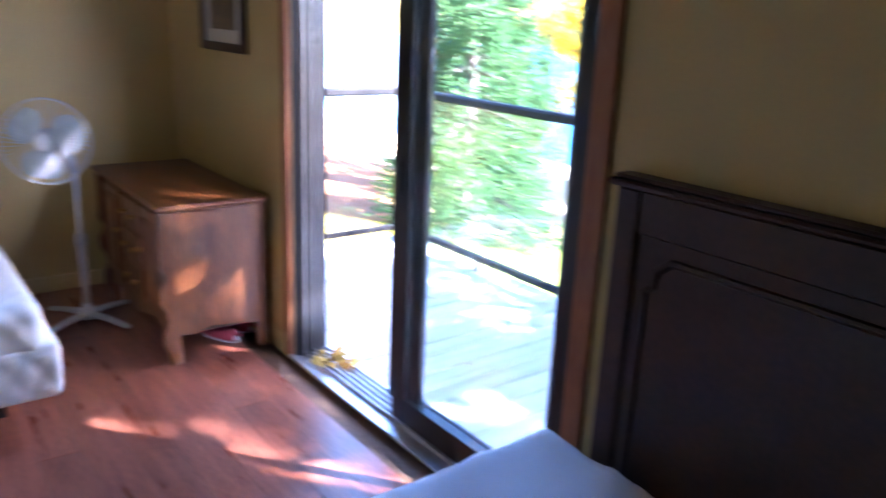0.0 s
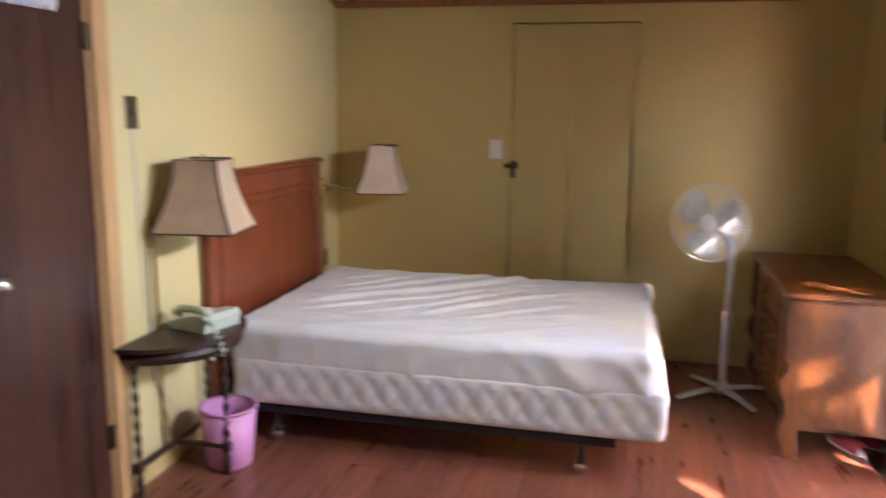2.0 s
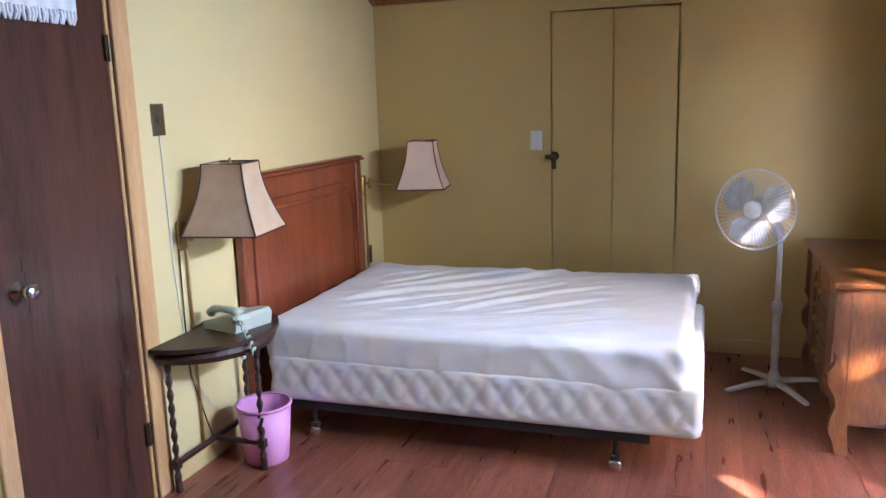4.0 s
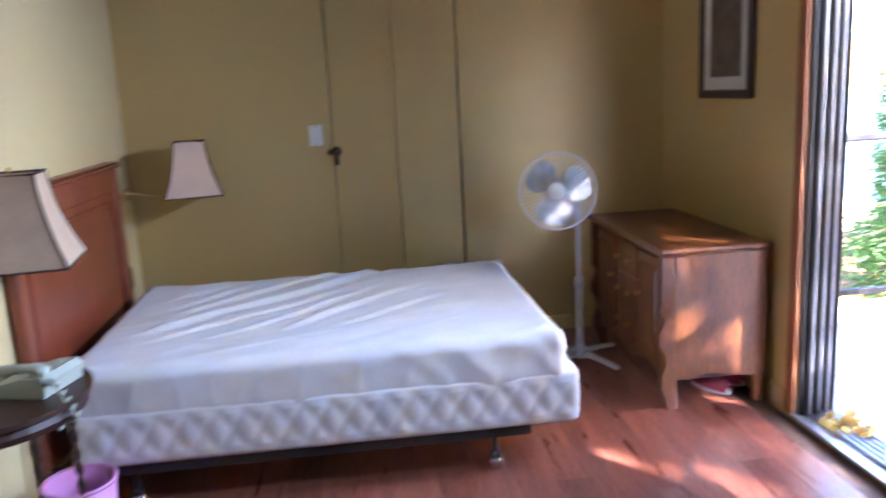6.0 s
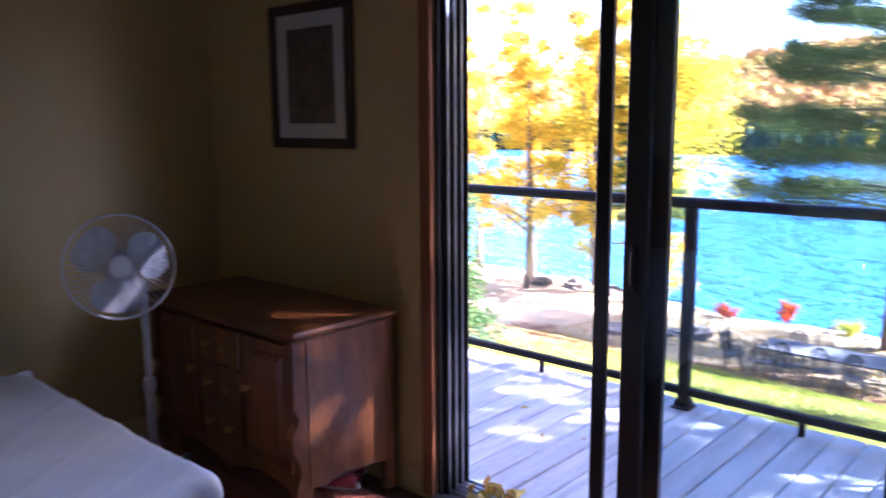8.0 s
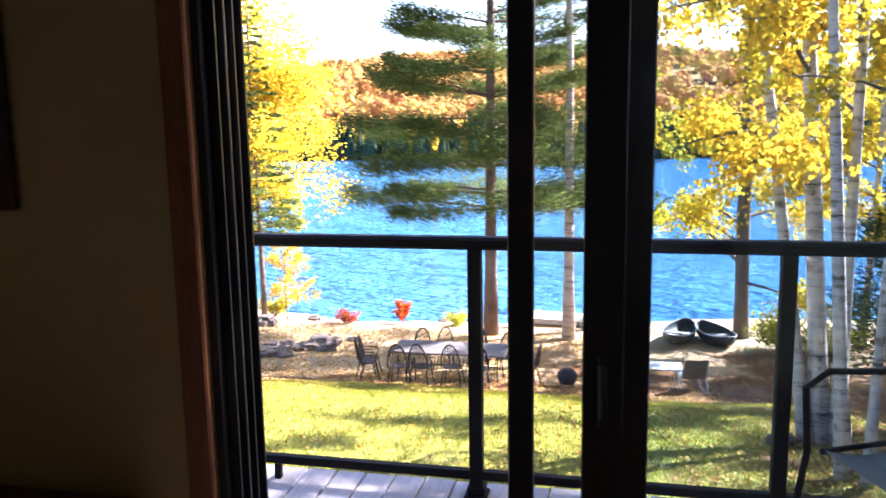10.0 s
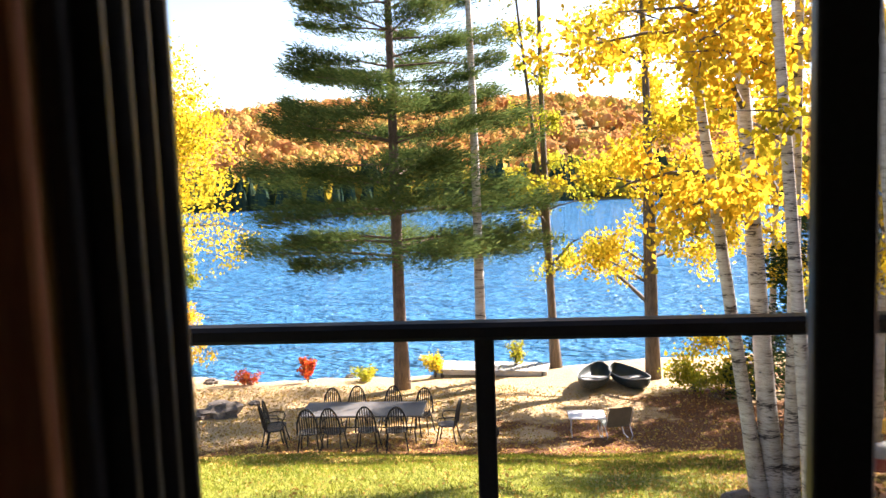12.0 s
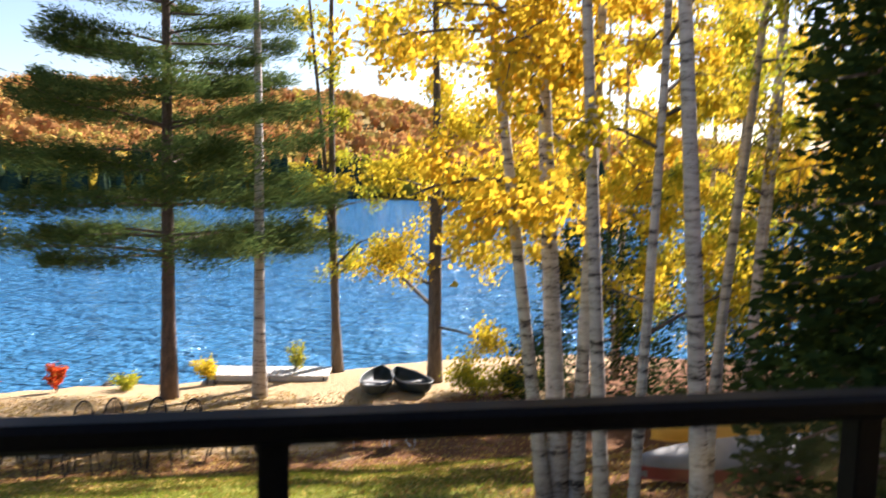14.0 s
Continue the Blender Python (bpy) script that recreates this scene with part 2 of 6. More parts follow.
M_RAIL = mat("black_painted_rail", (0.003, 0.003, 0.0034), (0.007, 0.007, 0.0078), 0.5, 6, 90, 0.04, spec=0.10)
M_GLASS = glass_mat("door_glass", (0.84, 0.94, 1.0), 0.012)
M_RAILGLASS = glass_mat("rail_glass", (0.97, 0.98, 0.98))

# ---- ground, lake ----
PROFILE_X = [-4000, -40, 1.7, 6.4, 9.6, 12.7, 14.5, 16.5, 17.95, 21.1, 23.7, 25.8, 31, 138, 152, 190, 300, 400, 700, 6000]
PROFILE_Z = [-0.6, -0.6, -1.35, -2.0, -2.6, -3.5, -4.14, -4.48, -4.64, -4.86, -4.98, -5.25, -7, -7, -5.0, -2.0, 20, 30, 30, 20]
LAKE_Z = -5.2


def ground_z(x, y):
    bend = 1.2 * math.sin(y * 0.21 + 0.6) * min(1, max(0, (x - 15) / 6))
    z = float(np.interp(x + bend, PROFILE_X, PROFILE_Z))
    if x > 152:
        k = 1.0 - 0.62 * min(1, max(0, (-y - 10) / 260)) + 0.10 * math.sin(y * 0.017 + 1) + 0.07 * math.sin(y * 0.047 + x * 0.01)
        z = -5 + (z + 5) * k
    elif x > 2:
        z += 0.10 * noise.noise((x * 0.35, y * 0.35, 0)) + 0.03 * noise.noise((x * 1.3, y * 1.3, 4))
    return z

# ---- room ----
XL, YN, WT = -3.11, -6.6, 0.14          # left wall, near wall, wall thickness
RIDGE_Y, EAVE_Z, SLOPE = -3.3, 2.18, 0.36


def roof_z(y):
    return EAVE_Z + SLOPE * (-y if y > RIDGE_Y else y - 2 * RIDGE_Y)


DOOR_Y0, DOOR_Y1, DOOR_H = -3.26, -1.505, 2.02      # sliding door opening
# side walls carry the gable above
g = G()
RZ = roof_z(RIDGE_Y)


def gable(y0, y1, z0, x0, x1):
    pts = [(y0, z0), (y1, z0), (y1, roof_z(y1))]
    if y0 < RIDGE_Y < y1:
        pts.append((RIDGE_Y, RZ))
    pts.append((y0, roof_z(y0)))
    g.extrude(pts, "x", x0, x1)


gable(YN, DOOR_Y0, -0.3, 0, WT)
gable(DOOR_Y1, 0, -0.3, 0, WT)
gable(DOOR_Y0, DOOR_Y1, DOOR_H, 0, WT)
g.box(0, WT, DOOR_Y0, DOOR_Y1, -0.3, -0.03, 0)
solid("wall_east", g, M_WALL, "mustard yellow painted panel wall beside the sliding door", "wall", kind="structure")
LD0, LD1 = -3.03, -2.40                           # door in the left wall
g = G()
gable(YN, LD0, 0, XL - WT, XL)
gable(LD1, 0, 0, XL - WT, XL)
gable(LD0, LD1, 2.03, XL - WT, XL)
solid("wall_west", g, M_WALL_LIT, "yellow painted wall behind the bed headboard, paled for the daylight on it", "wall", kind="structure")
CL0, CL1 = -1.97, -1.225                          # closet opening
g = G()
g.box(XL - WT, CL0, 0, WT, 0, EAVE_Z + 0.2, 0)
g.box(CL1, WT, 0, WT, 0, EAVE_Z + 0.2, 0)
g.box(CL0, CL1, 0, WT, 2.035, EAVE_Z + 0.2, 0)
g.box(CL0, CL1, 0.10, WT, 0, 2.035, 0)
solid("wall_north", g, M_WALL, "yellow painted wall around the closet door", "wall", kind="structure")
# out of view; dark siding chosen to cut the light bounced into the room
g = G().box(XL - WT, WT, YN - WT, YN, 0, EAVE_Z + 0.2, 0)
solid("wall_south", g, M_SIDING, "unseen wall closing the room, dark to cut bounced light", "wall", kind="structure")
g = G().box(XL - WT, WT, YN - WT, WT, -0.3, -0.032, 0)
floor = solid("floor", g, M_SIDING, "worn red-brown varnished wooden plank floor", "floor", kind="structure")
for nm, (ya, yb) in (("ceiling_north", (RIDGE_Y, 0.9)), ("ceiling_south", (YN - 0.9, RIDGE_Y))):
    g = G().extrude([(ya, roof_z(ya)), (yb, roof_z(yb)), (yb, roof_z(yb) + 0.03), (ya, roof_z(ya) + 0.03)], "x", XL - WT, 0.0)
    solid(nm, g, M_CEIL, "off-white sloping ceiling panels", "ceiling", kind="structure")
    g = G().extrude([(ya, roof_z(ya) + 0.034), (yb, roof_z(yb) + 0.034), (yb, roof_z(yb) + 0.2), (ya, roof_z(ya) + 0.2)], "x", XL - 0.6, 0.75)
    g.extrude([(ya, roof_z(ya) - 0.01), (yb, roof_z(yb) - 0.01), (yb, roof_z(yb) + 0.032), (ya, roof_z(ya) + 0.032)], "x", 0.145, 0.75)
    solid("roof", g, M_SOFFIT, "tan plywood roof overhang and soffit", "roof", kind="structure")

# floorboards
xs = [XL + 0.002]
while xs[-1] < -0.16:
    xs.append(xs[-1] + 0.148)
plank_mesh = {}
for i, x in enumerate(xs[:-1]):
    y = YN
    first = True
    while y < -0.005:
        ln = random.choice((0.9, 1.45, 2.0)) if first else random.choice((1.65, 2.2, 2.75))
        first = False
        if -y - ln < 0.5:
            ln = -y
        ln = round(ln, 3)
        if ln not in plank_mesh:
            plank_mesh[ln] = G().box(-0.0738, 0.0738, 0, ln - 0.0012, -0.03, 0, 0.0011).mesh("plank", M_FLOOR)
        pl = new("plank", plank_mesh[ln])
        pl.parent = floor
        pl.location = (x + 0.074, y, 0)
        y += ln

# trims
M_BASE = mat("pale_yellow_baseboard", (0.48, 0.35, 0.15), (0.56, 0.42, 0.20), 0.5, 3, 60, 0.05)
g = G().box(-0.014, -0.002, DOOR_Y1 + 0.08, 0, 0, 0.09).box(XL + 0.002, XL + 0.014, LD1 + 0.085, 0, 0, 0.085).box(XL, CL0, -0.014, -0.002, 0, 0.09).box(CL1, 0, -0.014, -0.002, 0, 0.09)
g.box(-0.014, -0.002, YN, DOOR_Y0 - 0.08, 0, 0.09).box(XL, 0, YN + 0.002, YN + 0.014, 0, 0.09).box(XL + 0.002, XL + 0.014, YN, LD0 - 0.07, 0, 0.09)
solid("baseboard", g, M_BASE, "pale yellow painted baseboard along the walls", "baseboard", kind="structure")
g = G().box(XL, 0, -0.022, -0.002, 2.135, 2.178)
for x0, x1 in ((XL + 0.002, XL + 0.022), (-0.022, -0.002)):
    for ya, yb in ((RIDGE_Y, -0.02), (YN, RIDGE_Y)):
        g.extrude([(ya, roof_z(ya) - 0.045), (yb, roof_z(yb) - 0.045), (yb, roof_z(yb) - 0.003), (ya, roof_z(ya) - 0.003)], "x", x0, x1)
for x in (-0.57, -1.79, -3.0):
    for ya, yb in ((RIDGE_Y, -0.02), (YN, RIDGE_Y)):
        g.extrude([(ya, roof_z(ya) - 0.018), (yb, roof_z(yb) - 0.018), (yb, roof_z(yb) - 0.002), (ya, roof_z(ya) - 0.002)], "x", x - 0.022, x + 0.022)
solid("trim", g, M_TRIM, "red-brown wooden crown moulding and ceiling battens", "trim", kind="structure")
g = G().box(-0.02, -0.002, DOOR_Y1, DOOR_Y1 + 0.06, 0, DOOR_H + 0.075).box(-0.02, -0.002, DOOR_Y0 - 0.075, DOOR_Y0, 0, DOOR_H + 0.075).box(-0.022, -0.003, DOOR_Y0 - 0.01, DOOR_Y1 + 0.01, DOOR_H, DOOR_H + 0.075)
solid("door_casing", g, M_TRIM, "orange-brown wooden casing around the sliding door", "trim", kind="structure")
g = G().box(XL + 0.002, XL + 0.018, LD1 - 0.005, LD1 + 0.08, 0, 2.09).box(XL + 0.002, XL + 0.018, LD0 - 0.06, LD0 + 0.005, 0, 2.09).box(XL + 0.003, XL + 0.02, LD0 - 0.06, LD1 + 0.08, 2.03, 2.092)
g.box(XL - 0.13, XL - 0.001, LD1 - 0.018, LD1 - 0.001, 0, 2.03).box(XL - 0.13, XL - 0.001, LD0 + 0.001, LD0 + 0.018, 0, 2.03).box(XL - 0.13, XL - 0.001, LD0 + 0.018, LD1 - 0.018, 2.012, 2.029)
solid("door_frame", g, M_PINE_TRIM, "honey-coloured pine casing of the brown door", "trim", kind="structure")
g = G().box(XL - 1.3, XL - WT - 0.001, LD0 - 0.5, LD1 + 0.5, -0.3, 2.4, 0)
solid("wall_hall", g, M_WALL, "plain wall closing the space behind the door", "wall", kind="structure")

# brown flush door
M_DOOR = mat("dark_brown_door_veneer", (0.035, 0.014, 0.010), (0.10, 0.038, 0.024), 0.22, 4, 40, 0.05, stretch=(3, 3, 0.25), coat=0.3, rough2=0.38)
M_CHROME = mat("brushed_chrome", (0.55, 0.54, 0.52), (0.72, 0.71, 0.69), 0.15, 10, 150, 0.02, metal=1.0)
M_DARKMETAL = mat("dark_bronze_metal", (0.05, 0.035, 0.02), (0.11, 0.075, 0.04), 0.35, 12, 120, 0.05, metal=0.8)
M_WHITEPL = mat("white_plastic", (0.70, 0.69, 0.67), (0.78, 0.77, 0.75), 0.35, 6, 90, 0.02)
d = thing("door_1", "closed dark brown wooden flush door with a chrome knob", "door", (XL, (LD0 + LD1) / 2, 0), kind="structure")
part("door_leaf", G().box(-0.045, -0.008, -0.295, 0.295, 0.008, 2.008, 0.003), M_DOOR, d)
k = part("door_knob", G().lathe([(0.033, -0.008), (0.033, 0.0), (0.012, 0.003), (0.012, 0.03), (0.026, 0.038), (0.030, 0.052), (0.024, 0.064), (0.005, 0.067)], 20, (0, -0.215, 0.98), "x"), M_CHROME, d, "round brushed chrome knob", True)
for z in (0.28, 1.75):
    part("hinge", G().box(-0.006, 0.006, 0.278, 0.313, z - 0.045, z + 0.045, 0.002).tube([(0.004, 0.296, z - 0.047), (0.004, 0.296, z + 0.047)], 0.006), M_DARKMETAL, d, "dark metal hinge")
# white hanging on the door
M_LACE = mat("white_crochet_cotton", (0.62, 0.62, 0.66), (0.74, 0.74, 0.78), 0.9, 20, 160, 0.5)
lace = thing("door_hanging", "white crocheted cloth with a fringed edge hung on the brown door", "cloth", (XL + 0.004, -2.74, 0))
part("cloth", G().grid(lambda u, v: (0.0 + 0.006 * math.sin(u * 40), -0.22 + 0.40 * u, 1.855 + 0.14 * v + 0.008 * math.sin(u * 25)), 40, 8), M_LACE, lace, smooth=True)
for i in range(26):
    y = -0.21 + 0.38 * i / 25
    part("tassel", G().tube([(0.004, y, 1.86), (0.006, y + random.uniform(-0.006, 0.006), 1.84), (0.004, y + random.uniform(-0.01, 0.01), 1.815)], [0.005, 0.007, 0.004], 6), M_LACE, lace)

# closet door: two bifold leaves
cd = thing("door_2", "yellow painted two-leaf bifold closet door, closed", "door", ((CL0 + CL1) / 2, 0, 0), kind="structure")
hw = (CL1 - CL0) / 2
part("leaf", G().box(-hw + 0.004, -0.006, 0.012, 0.045, 0.012, 2.028, 0.003), M_WALL, cd)
part("leaf", G().box(-0.002, hw - 0.010, 0.010, 0.043, 0.012, 2.028, 0.003), M_WALL, cd)
part("door_handle", G().lathe([(0.028, 0.0), (0.028, -0.006), (0.012, -0.01), (0.011, -0.04), (0.02, -0.045), (0.022, -0.062), (0.012, -0.07)], 16, (-hw + 0.02, 0.012, 1.178), "y").box(-hw - 0.03, -hw + 0.035, -0.055, -0.04, 1.165, 1.192, 0.006).box(-hw + 0.005, -hw + 0.03, -0.012, 0.01, 1.10, 1.165, 0.004), M_DARKMETAL, cd, "dark bronze lever latch", True)
part("finger_pull", G().lathe([(0.022, 0.012), (0.022, 0.006), (0.016, 0.005), (0.013, 0.009)], 16, (-0.2, 0, 1.01), "y"), M_BASE, cd)


def plate(name, label, at, rz, w, h, material, toggle=True):
    p = thing(name, label, "switch" if toggle else "outlet", at, rz)
    part("cover", G().box(-w / 2, w / 2, -0.007, -0.001, -h / 2, h / 2, 0.003), material, p)
    if toggle:
        part("toggle", G().box(-0.006, 0.006, -0.018, -0.007, -0.012, 0.012, 0.002), material, p)
    else:
        for z in (-0.022, 0.022):
            part("socket", G().box(-0.015, 0.015, -0.010, -0.007, z - 0.014, z + 0.014, 0.003), M_DARKMETAL, p)
    for z in (-h * 0.4, h * 0.4):
        part("screw", G().lathe([(0.004, -0.007), (0.003, -0.009)], 8, (0, 0, z), "y"), M_CHROME, p)
    return p


plate("light_switch", "white plastic light switch beside the closet door", (-2.06, 0, 1.275), 0, 0.075, 0.118, M_WHITEPL)
plate("thermostat_switch", "brushed metal wall switch beside the brown door", (XL, -2.19, 1.49), 90, 0.075, 0.125, M_CHROME)
plate("wall_outlet", "dark brown wall outlet beside the headboard", (XL, -0.24, 0.575), 90, 0.07, 0.115, M_DARKMETAL, False)

# ---- sliding patio door ----
M_SCREEN = glass_mat("insect_screen", (0.84, 0.86, 0.88), 0.02)
sd = thing("patio_door", "open sliding patio door with dark bronze aluminium frame", "sliding door", (0, 0, 0), kind="structure")
g = G()
for y0, y1 in ((DOOR_Y1 - 0.02, DOOR_Y1 - 0.001), (DOOR_Y0 + 0.001, DOOR_Y0 + 0.03)):
    g.box(0.004, 0.16, y0, y1, -0.028, DOOR_H - 0.002, 0.002)
g.box(0.004, 0.16, DOOR_Y0 + 0.03, DOOR_Y1 - 0.02, DOOR_H - 0.045, DOOR_H - 0.002, 0.002)
for x in (0.03, 0.07, 0.11, 0.15):
    g.box(x - 0.004, x + 0.004, DOOR_Y1 - 0.042, DOOR_Y1 - 0.019, 0.0, DOOR_H - 0.04, 0.001)
part("frame", g, M_BRONZE, sd)
g = G()
for x in (0.05, 0.092, 0.13):
    g.box(x - 0.003, x + 0.003, DOOR_Y1 - 0.032, DOOR_Y1 - 0.019, 0.02, DOOR_H - 0.05, 0.001)
part("jamb_channel", g, M_ALU, sd, "bright worn aluminium channel")
g = G().box(0.0, 0.20, DOOR_Y0, DOOR_Y1, -0.028, 0.004, 0.002).box(-0.03, 0.0, DOOR_Y0, DOOR_Y1, 0.0005, 0.010, 0.002)
for x in (0.045, 0.075, 0.105, 0.135, 0.165):
    g.box(x - 0.003, x + 0.003, DOOR_Y0 + 0.03, DOOR_Y1 - 0.02, 0.0, 0.022, 0.001)
part("sill", g, M_ALU, sd, "grooved aluminium threshold track")


def sash(name, x, y0, y1, st, th, pane, label):
    z0, z1 = 0.026, DOOR_H - 0.048
    gg = G().box(x - th, x + th, y0, y0 + st, z0, z1, 0.003).box(x - th, x + th, y1 - st, y1, z0, z1, 0.003)
    gg.box(x - th * 0.95, x + th * 0.95, y0 + st, y1 - st, z0, z0 + st * 1.3, 0.003).box(x - th * 0.95, x + th * 0.95, y0 + st, y1 - st, z1 - st, z1, 0.003)
    s = part(name, gg, M_BRONZE, sd, label)
    p = part("pane", G().grid(lambda u, v: (x, y0 + st - 0.004 + (y1 - y0 - 2 * st + 0.008) * u, z0 + st + (z1 - z0 - 2 * st + 0.004) * v), 1, 1), pane, s)
    p.visible_shadow = False
    return s


sl = sash("sliding_panel", 0.058, -3.235, -2.285, 0.08, 0.014, M_GLASS, "dark framed sliding glass panel pushed open")
part("handle", G().box(0.034, 0.043, -2.335, -2.315, 0.95, 1.10, 0.004).box(0.022, 0.034, -2.332, -2.318, 0.97, 1.08, 0.004), M_BRONZE, sl, "metal pull handle")
sash("fixed_panel", 0.094, -3.235, -2.345, 0.07, 0.014, M_GLASS, "fixed glass panel")
sash("screen_panel", 0.142, -3.11, -2.125, 0.055, 0.010, M_SCREEN, "insect screen panel")

# ---- outdoors: ground and lake ----
def ground():
    xs = sorted(set([-3000, -600, -120, -40, -20, -10] + [round(-6 + 0.5 * i, 2) for i in range(73)] + [33, 37, 45, 60, 90, 120, 140, 150, 160] + [175 + 15 * i for i in range(18)] + [500, 700, 1200, 3000, 6000]))
    ys = sorted(set([-5000, -2000, -900, -600] + [-450 + 25 * i for i in range(17)] + [-40, -34, -30, -26] + [-22 + 0.6 * i for i in range(74)] + [24, 28, 34, 40] + [50 + 25 * i for i in range(17)] + [600, 900, 2000, 5000]))
    gg = G()
    vs = [(x, y, ground_z(x, y)) for y in ys for x in xs]
    n = len(xs)
    fs = [(j * n + i, j * n + i + 1, (j + 1) * n + i + 1, (j + 1) * n + i) for j in range(len(ys) - 1) for i in range(n - 1)]
    gg.add(vs, fs)
    return gg


def ground_mat():
    """Grass with moss, pale sand towards the water, brown leaf litter under the birches."""
    m = bpy.data.materials.new("lawn_sand_and_leaf_litter")
    m.use_nodes = True
    n, l = m.node_tree.nodes, m.node_tree.links
    b = n["Principled BSDF"]
    geo = n.new("ShaderNodeNewGeometry")
    sep = n.new("ShaderNodeSeparateXYZ")
    l.new(geo.outputs["Position"], sep.inputs[0])

    def nz(scale, detail=6):
        t = n.new("ShaderNodeTexNoise")
        t.inputs["Scale"].default_value, t.inputs["Detail"].default_value = scale, detail
        l.new(geo.outputs["Position"], t.inputs["Vector"])
        return t.outputs["Fac"]

    def ramp(fac, a, b2, c1, c2):
        r = n.new("ShaderNodeValToRGB")
        r.color_ramp.elements[0].position, r.color_ramp.elements[1].position = a, b2
        r.color_ramp.elements[0].color, r.color_ramp.elements[1].color = (*c1, 1), (*c2, 1)
        l.new(fac, r.inputs["Fac"])
        return r.outputs["Color"]

    def math2(op, a, b2):
        t = n.new("ShaderNodeMath")
        t.operation = op
        for i, v in enumerate((a, b2)):
            if isinstance(v, (int, float)):
                t.inputs[i].default_value = v
            else:
                l.new(v, t.inputs[i])
        return t.outputs[0]

    def step(v, a, b2):
        t = n.new("ShaderNodeMapRange")
        t.interpolation_type = "SMOOTHSTEP"
        t.inputs["From Min"].default_value, t.inputs["From Max"].default_value = a, b2
        l.new(v, t.inputs["Value"])
        return t.outputs[0]

    def mixc(f, a, b2):
        t = n.new("ShaderNodeMix")
        t.data_type = "RGBA"
        l.new(f, t.inputs["Factor"])
        l.new(a, t.inputs["A"])
        l.new(b2, t.inputs["B"])
        return t.outputs["Result"]

    big, mid, fine = nz(0.5), nz(3.5), nz(38)
    grass = ramp(fine, 0.3, 0.7, (0.05, 0.07, 0.008), (0.34, 0.33, 0.045))
    litter = ramp(fine, 0.3, 0.7, (0.05, 0.022, 0.010), (0.27, 0.12, 0.045))
    sand = ramp(fine, 0.25, 0.75, (0.30, 0.20, 0.10), (0.62, 0.46, 0.26))
    wob = math2("MULTIPLY", math2("SUBTRACT", big, 0.5), 9.0)
    wob2 = math2("MULTIPLY", math2("SUBTRACT", mid, 0.5), 3.0)
    xx = math2("ADD", math2("ADD", sep.outputs["X"], wob), wob2)
    yy = math2("ADD", math2("ADD", sep.outputs["Y"], wob), wob2)
    side = math2("SUBTRACT", math2("MULTIPLY", yy, -1.0), 0.0)
    right = step(side, 2.4, 5.2)
    left = step(math2("ADD", yy, math2("MULTIPLY", sep.outputs["X"], 0.35)), 6.5, 9.5)
    c = mixc(right, grass, litter)
    c = mixc(left, c, litter)
    c = mixc(step(xx, 11.6, 14.2), c, litter)
    beach = math2("ADD", xx, math2("MULTIPLY", math2("MINIMUM", math2("ADD", yy, 2.0), 0.0), 0.9))
    # sand held back: dark litter before the chairs is partly painted tree shade
    c = mixc(step(beach, 15.2, 17.4), c, sand)
    far = ramp(nz(0.06), 0.35, 0.65, (0.16, 0.10, 0.03), (0.22, 0.17, 0.04))
    c = mixc(step(sep.outputs["X"], 140, 150), c, far)
    l.new(c, b.inputs["Base Color"])
    b.inputs["Roughness"].default_value = 0.95
    b.inputs["Specular IOR Level"].default_value = 0.15
    bp = n.new("ShaderNodeBump")
    bp.inputs["Strength"].default_value, bp.inputs["Distance"].default_value = 0.9, 0.06
    l.new(math2("ADD", math2("MULTIPLY", mid, 0.5), fine), bp.inputs["Height"])
    l.new(bp.outputs[0], b.inputs["Normal"])
    return m


solid("ground", ground(), ground_mat(), "sloping lawn with sand, bare earth and fallen leaves", "ground", kind="structure", smooth=True)


def water_mat():
    m = bpy.data.materials.new("lake_water")
    m.use_nodes = True
    n, l = m.node_tree.nodes, m.node_tree.links
    b = n["Principled BSDF"]
    geo = n.new("ShaderNodeNewGeometry")
    hs = []
    for sx, sy, sc, amp in ((1.0, 0.35, 0.55, 1.0), (1.0, 0.40, 1.7, 0.6), (1.0, 0.5, 5.0, 0.34)):
        mp = n.new("ShaderNodeMapping")
        mp.inputs["Scale"].default_value, mp.inputs["Rotation"].default_value = (sx, sy, 1), (0, 0, 0.35)
        t = n.new("ShaderNodeTexNoise")
        t.inputs["Scale"].default_value, t.inputs["Detail"].default_value = sc, 3
        l.new(geo.outputs["Position"], mp.inputs["Vector"])
        l.new(mp.outputs[0], t.inputs["Vector"])
        k = n.new("ShaderNodeMath")
        k.operation = "MULTIPLY"
        k.inputs[1].default_value = amp
        l.new(t.outputs["Fac"], k.inputs[0])
        hs.append(k.outputs[0])
    a = n.new("ShaderNodeMath")
    l.new(hs[0], a.inputs[0])
    l.new(hs[1], a.inputs[1])
    a2 = n.new("ShaderNodeMath")
    l.new(a.outputs[0], a2.inputs[0])
    l.new(hs[2], a2.inputs[1])
    bp = n.new("ShaderNodeBump")
    bp.inputs["Strength"].default_value, bp.inputs["Distance"].default_value = 1.0, 1.5
    l.new(a2.outputs[0], bp.inputs["Height"])
    l.new(bp.outputs[0], b.inputs["Normal"])
    b.inputs["Base Color"].default_value = (0.05, 0.19, 0.36, 1)
    b.inputs["Roughness"].default_value = 0.08
    b.inputs["IOR"].default_value = 1.33
    return m


g = G().grid(lambda u, v: (17 + 190 * u, -1500 + 3000 * v, LAKE_Z), 4, 8)
solid("water", g, water_mat(), "wind-rippled blue lake water", "lake", kind="structure")

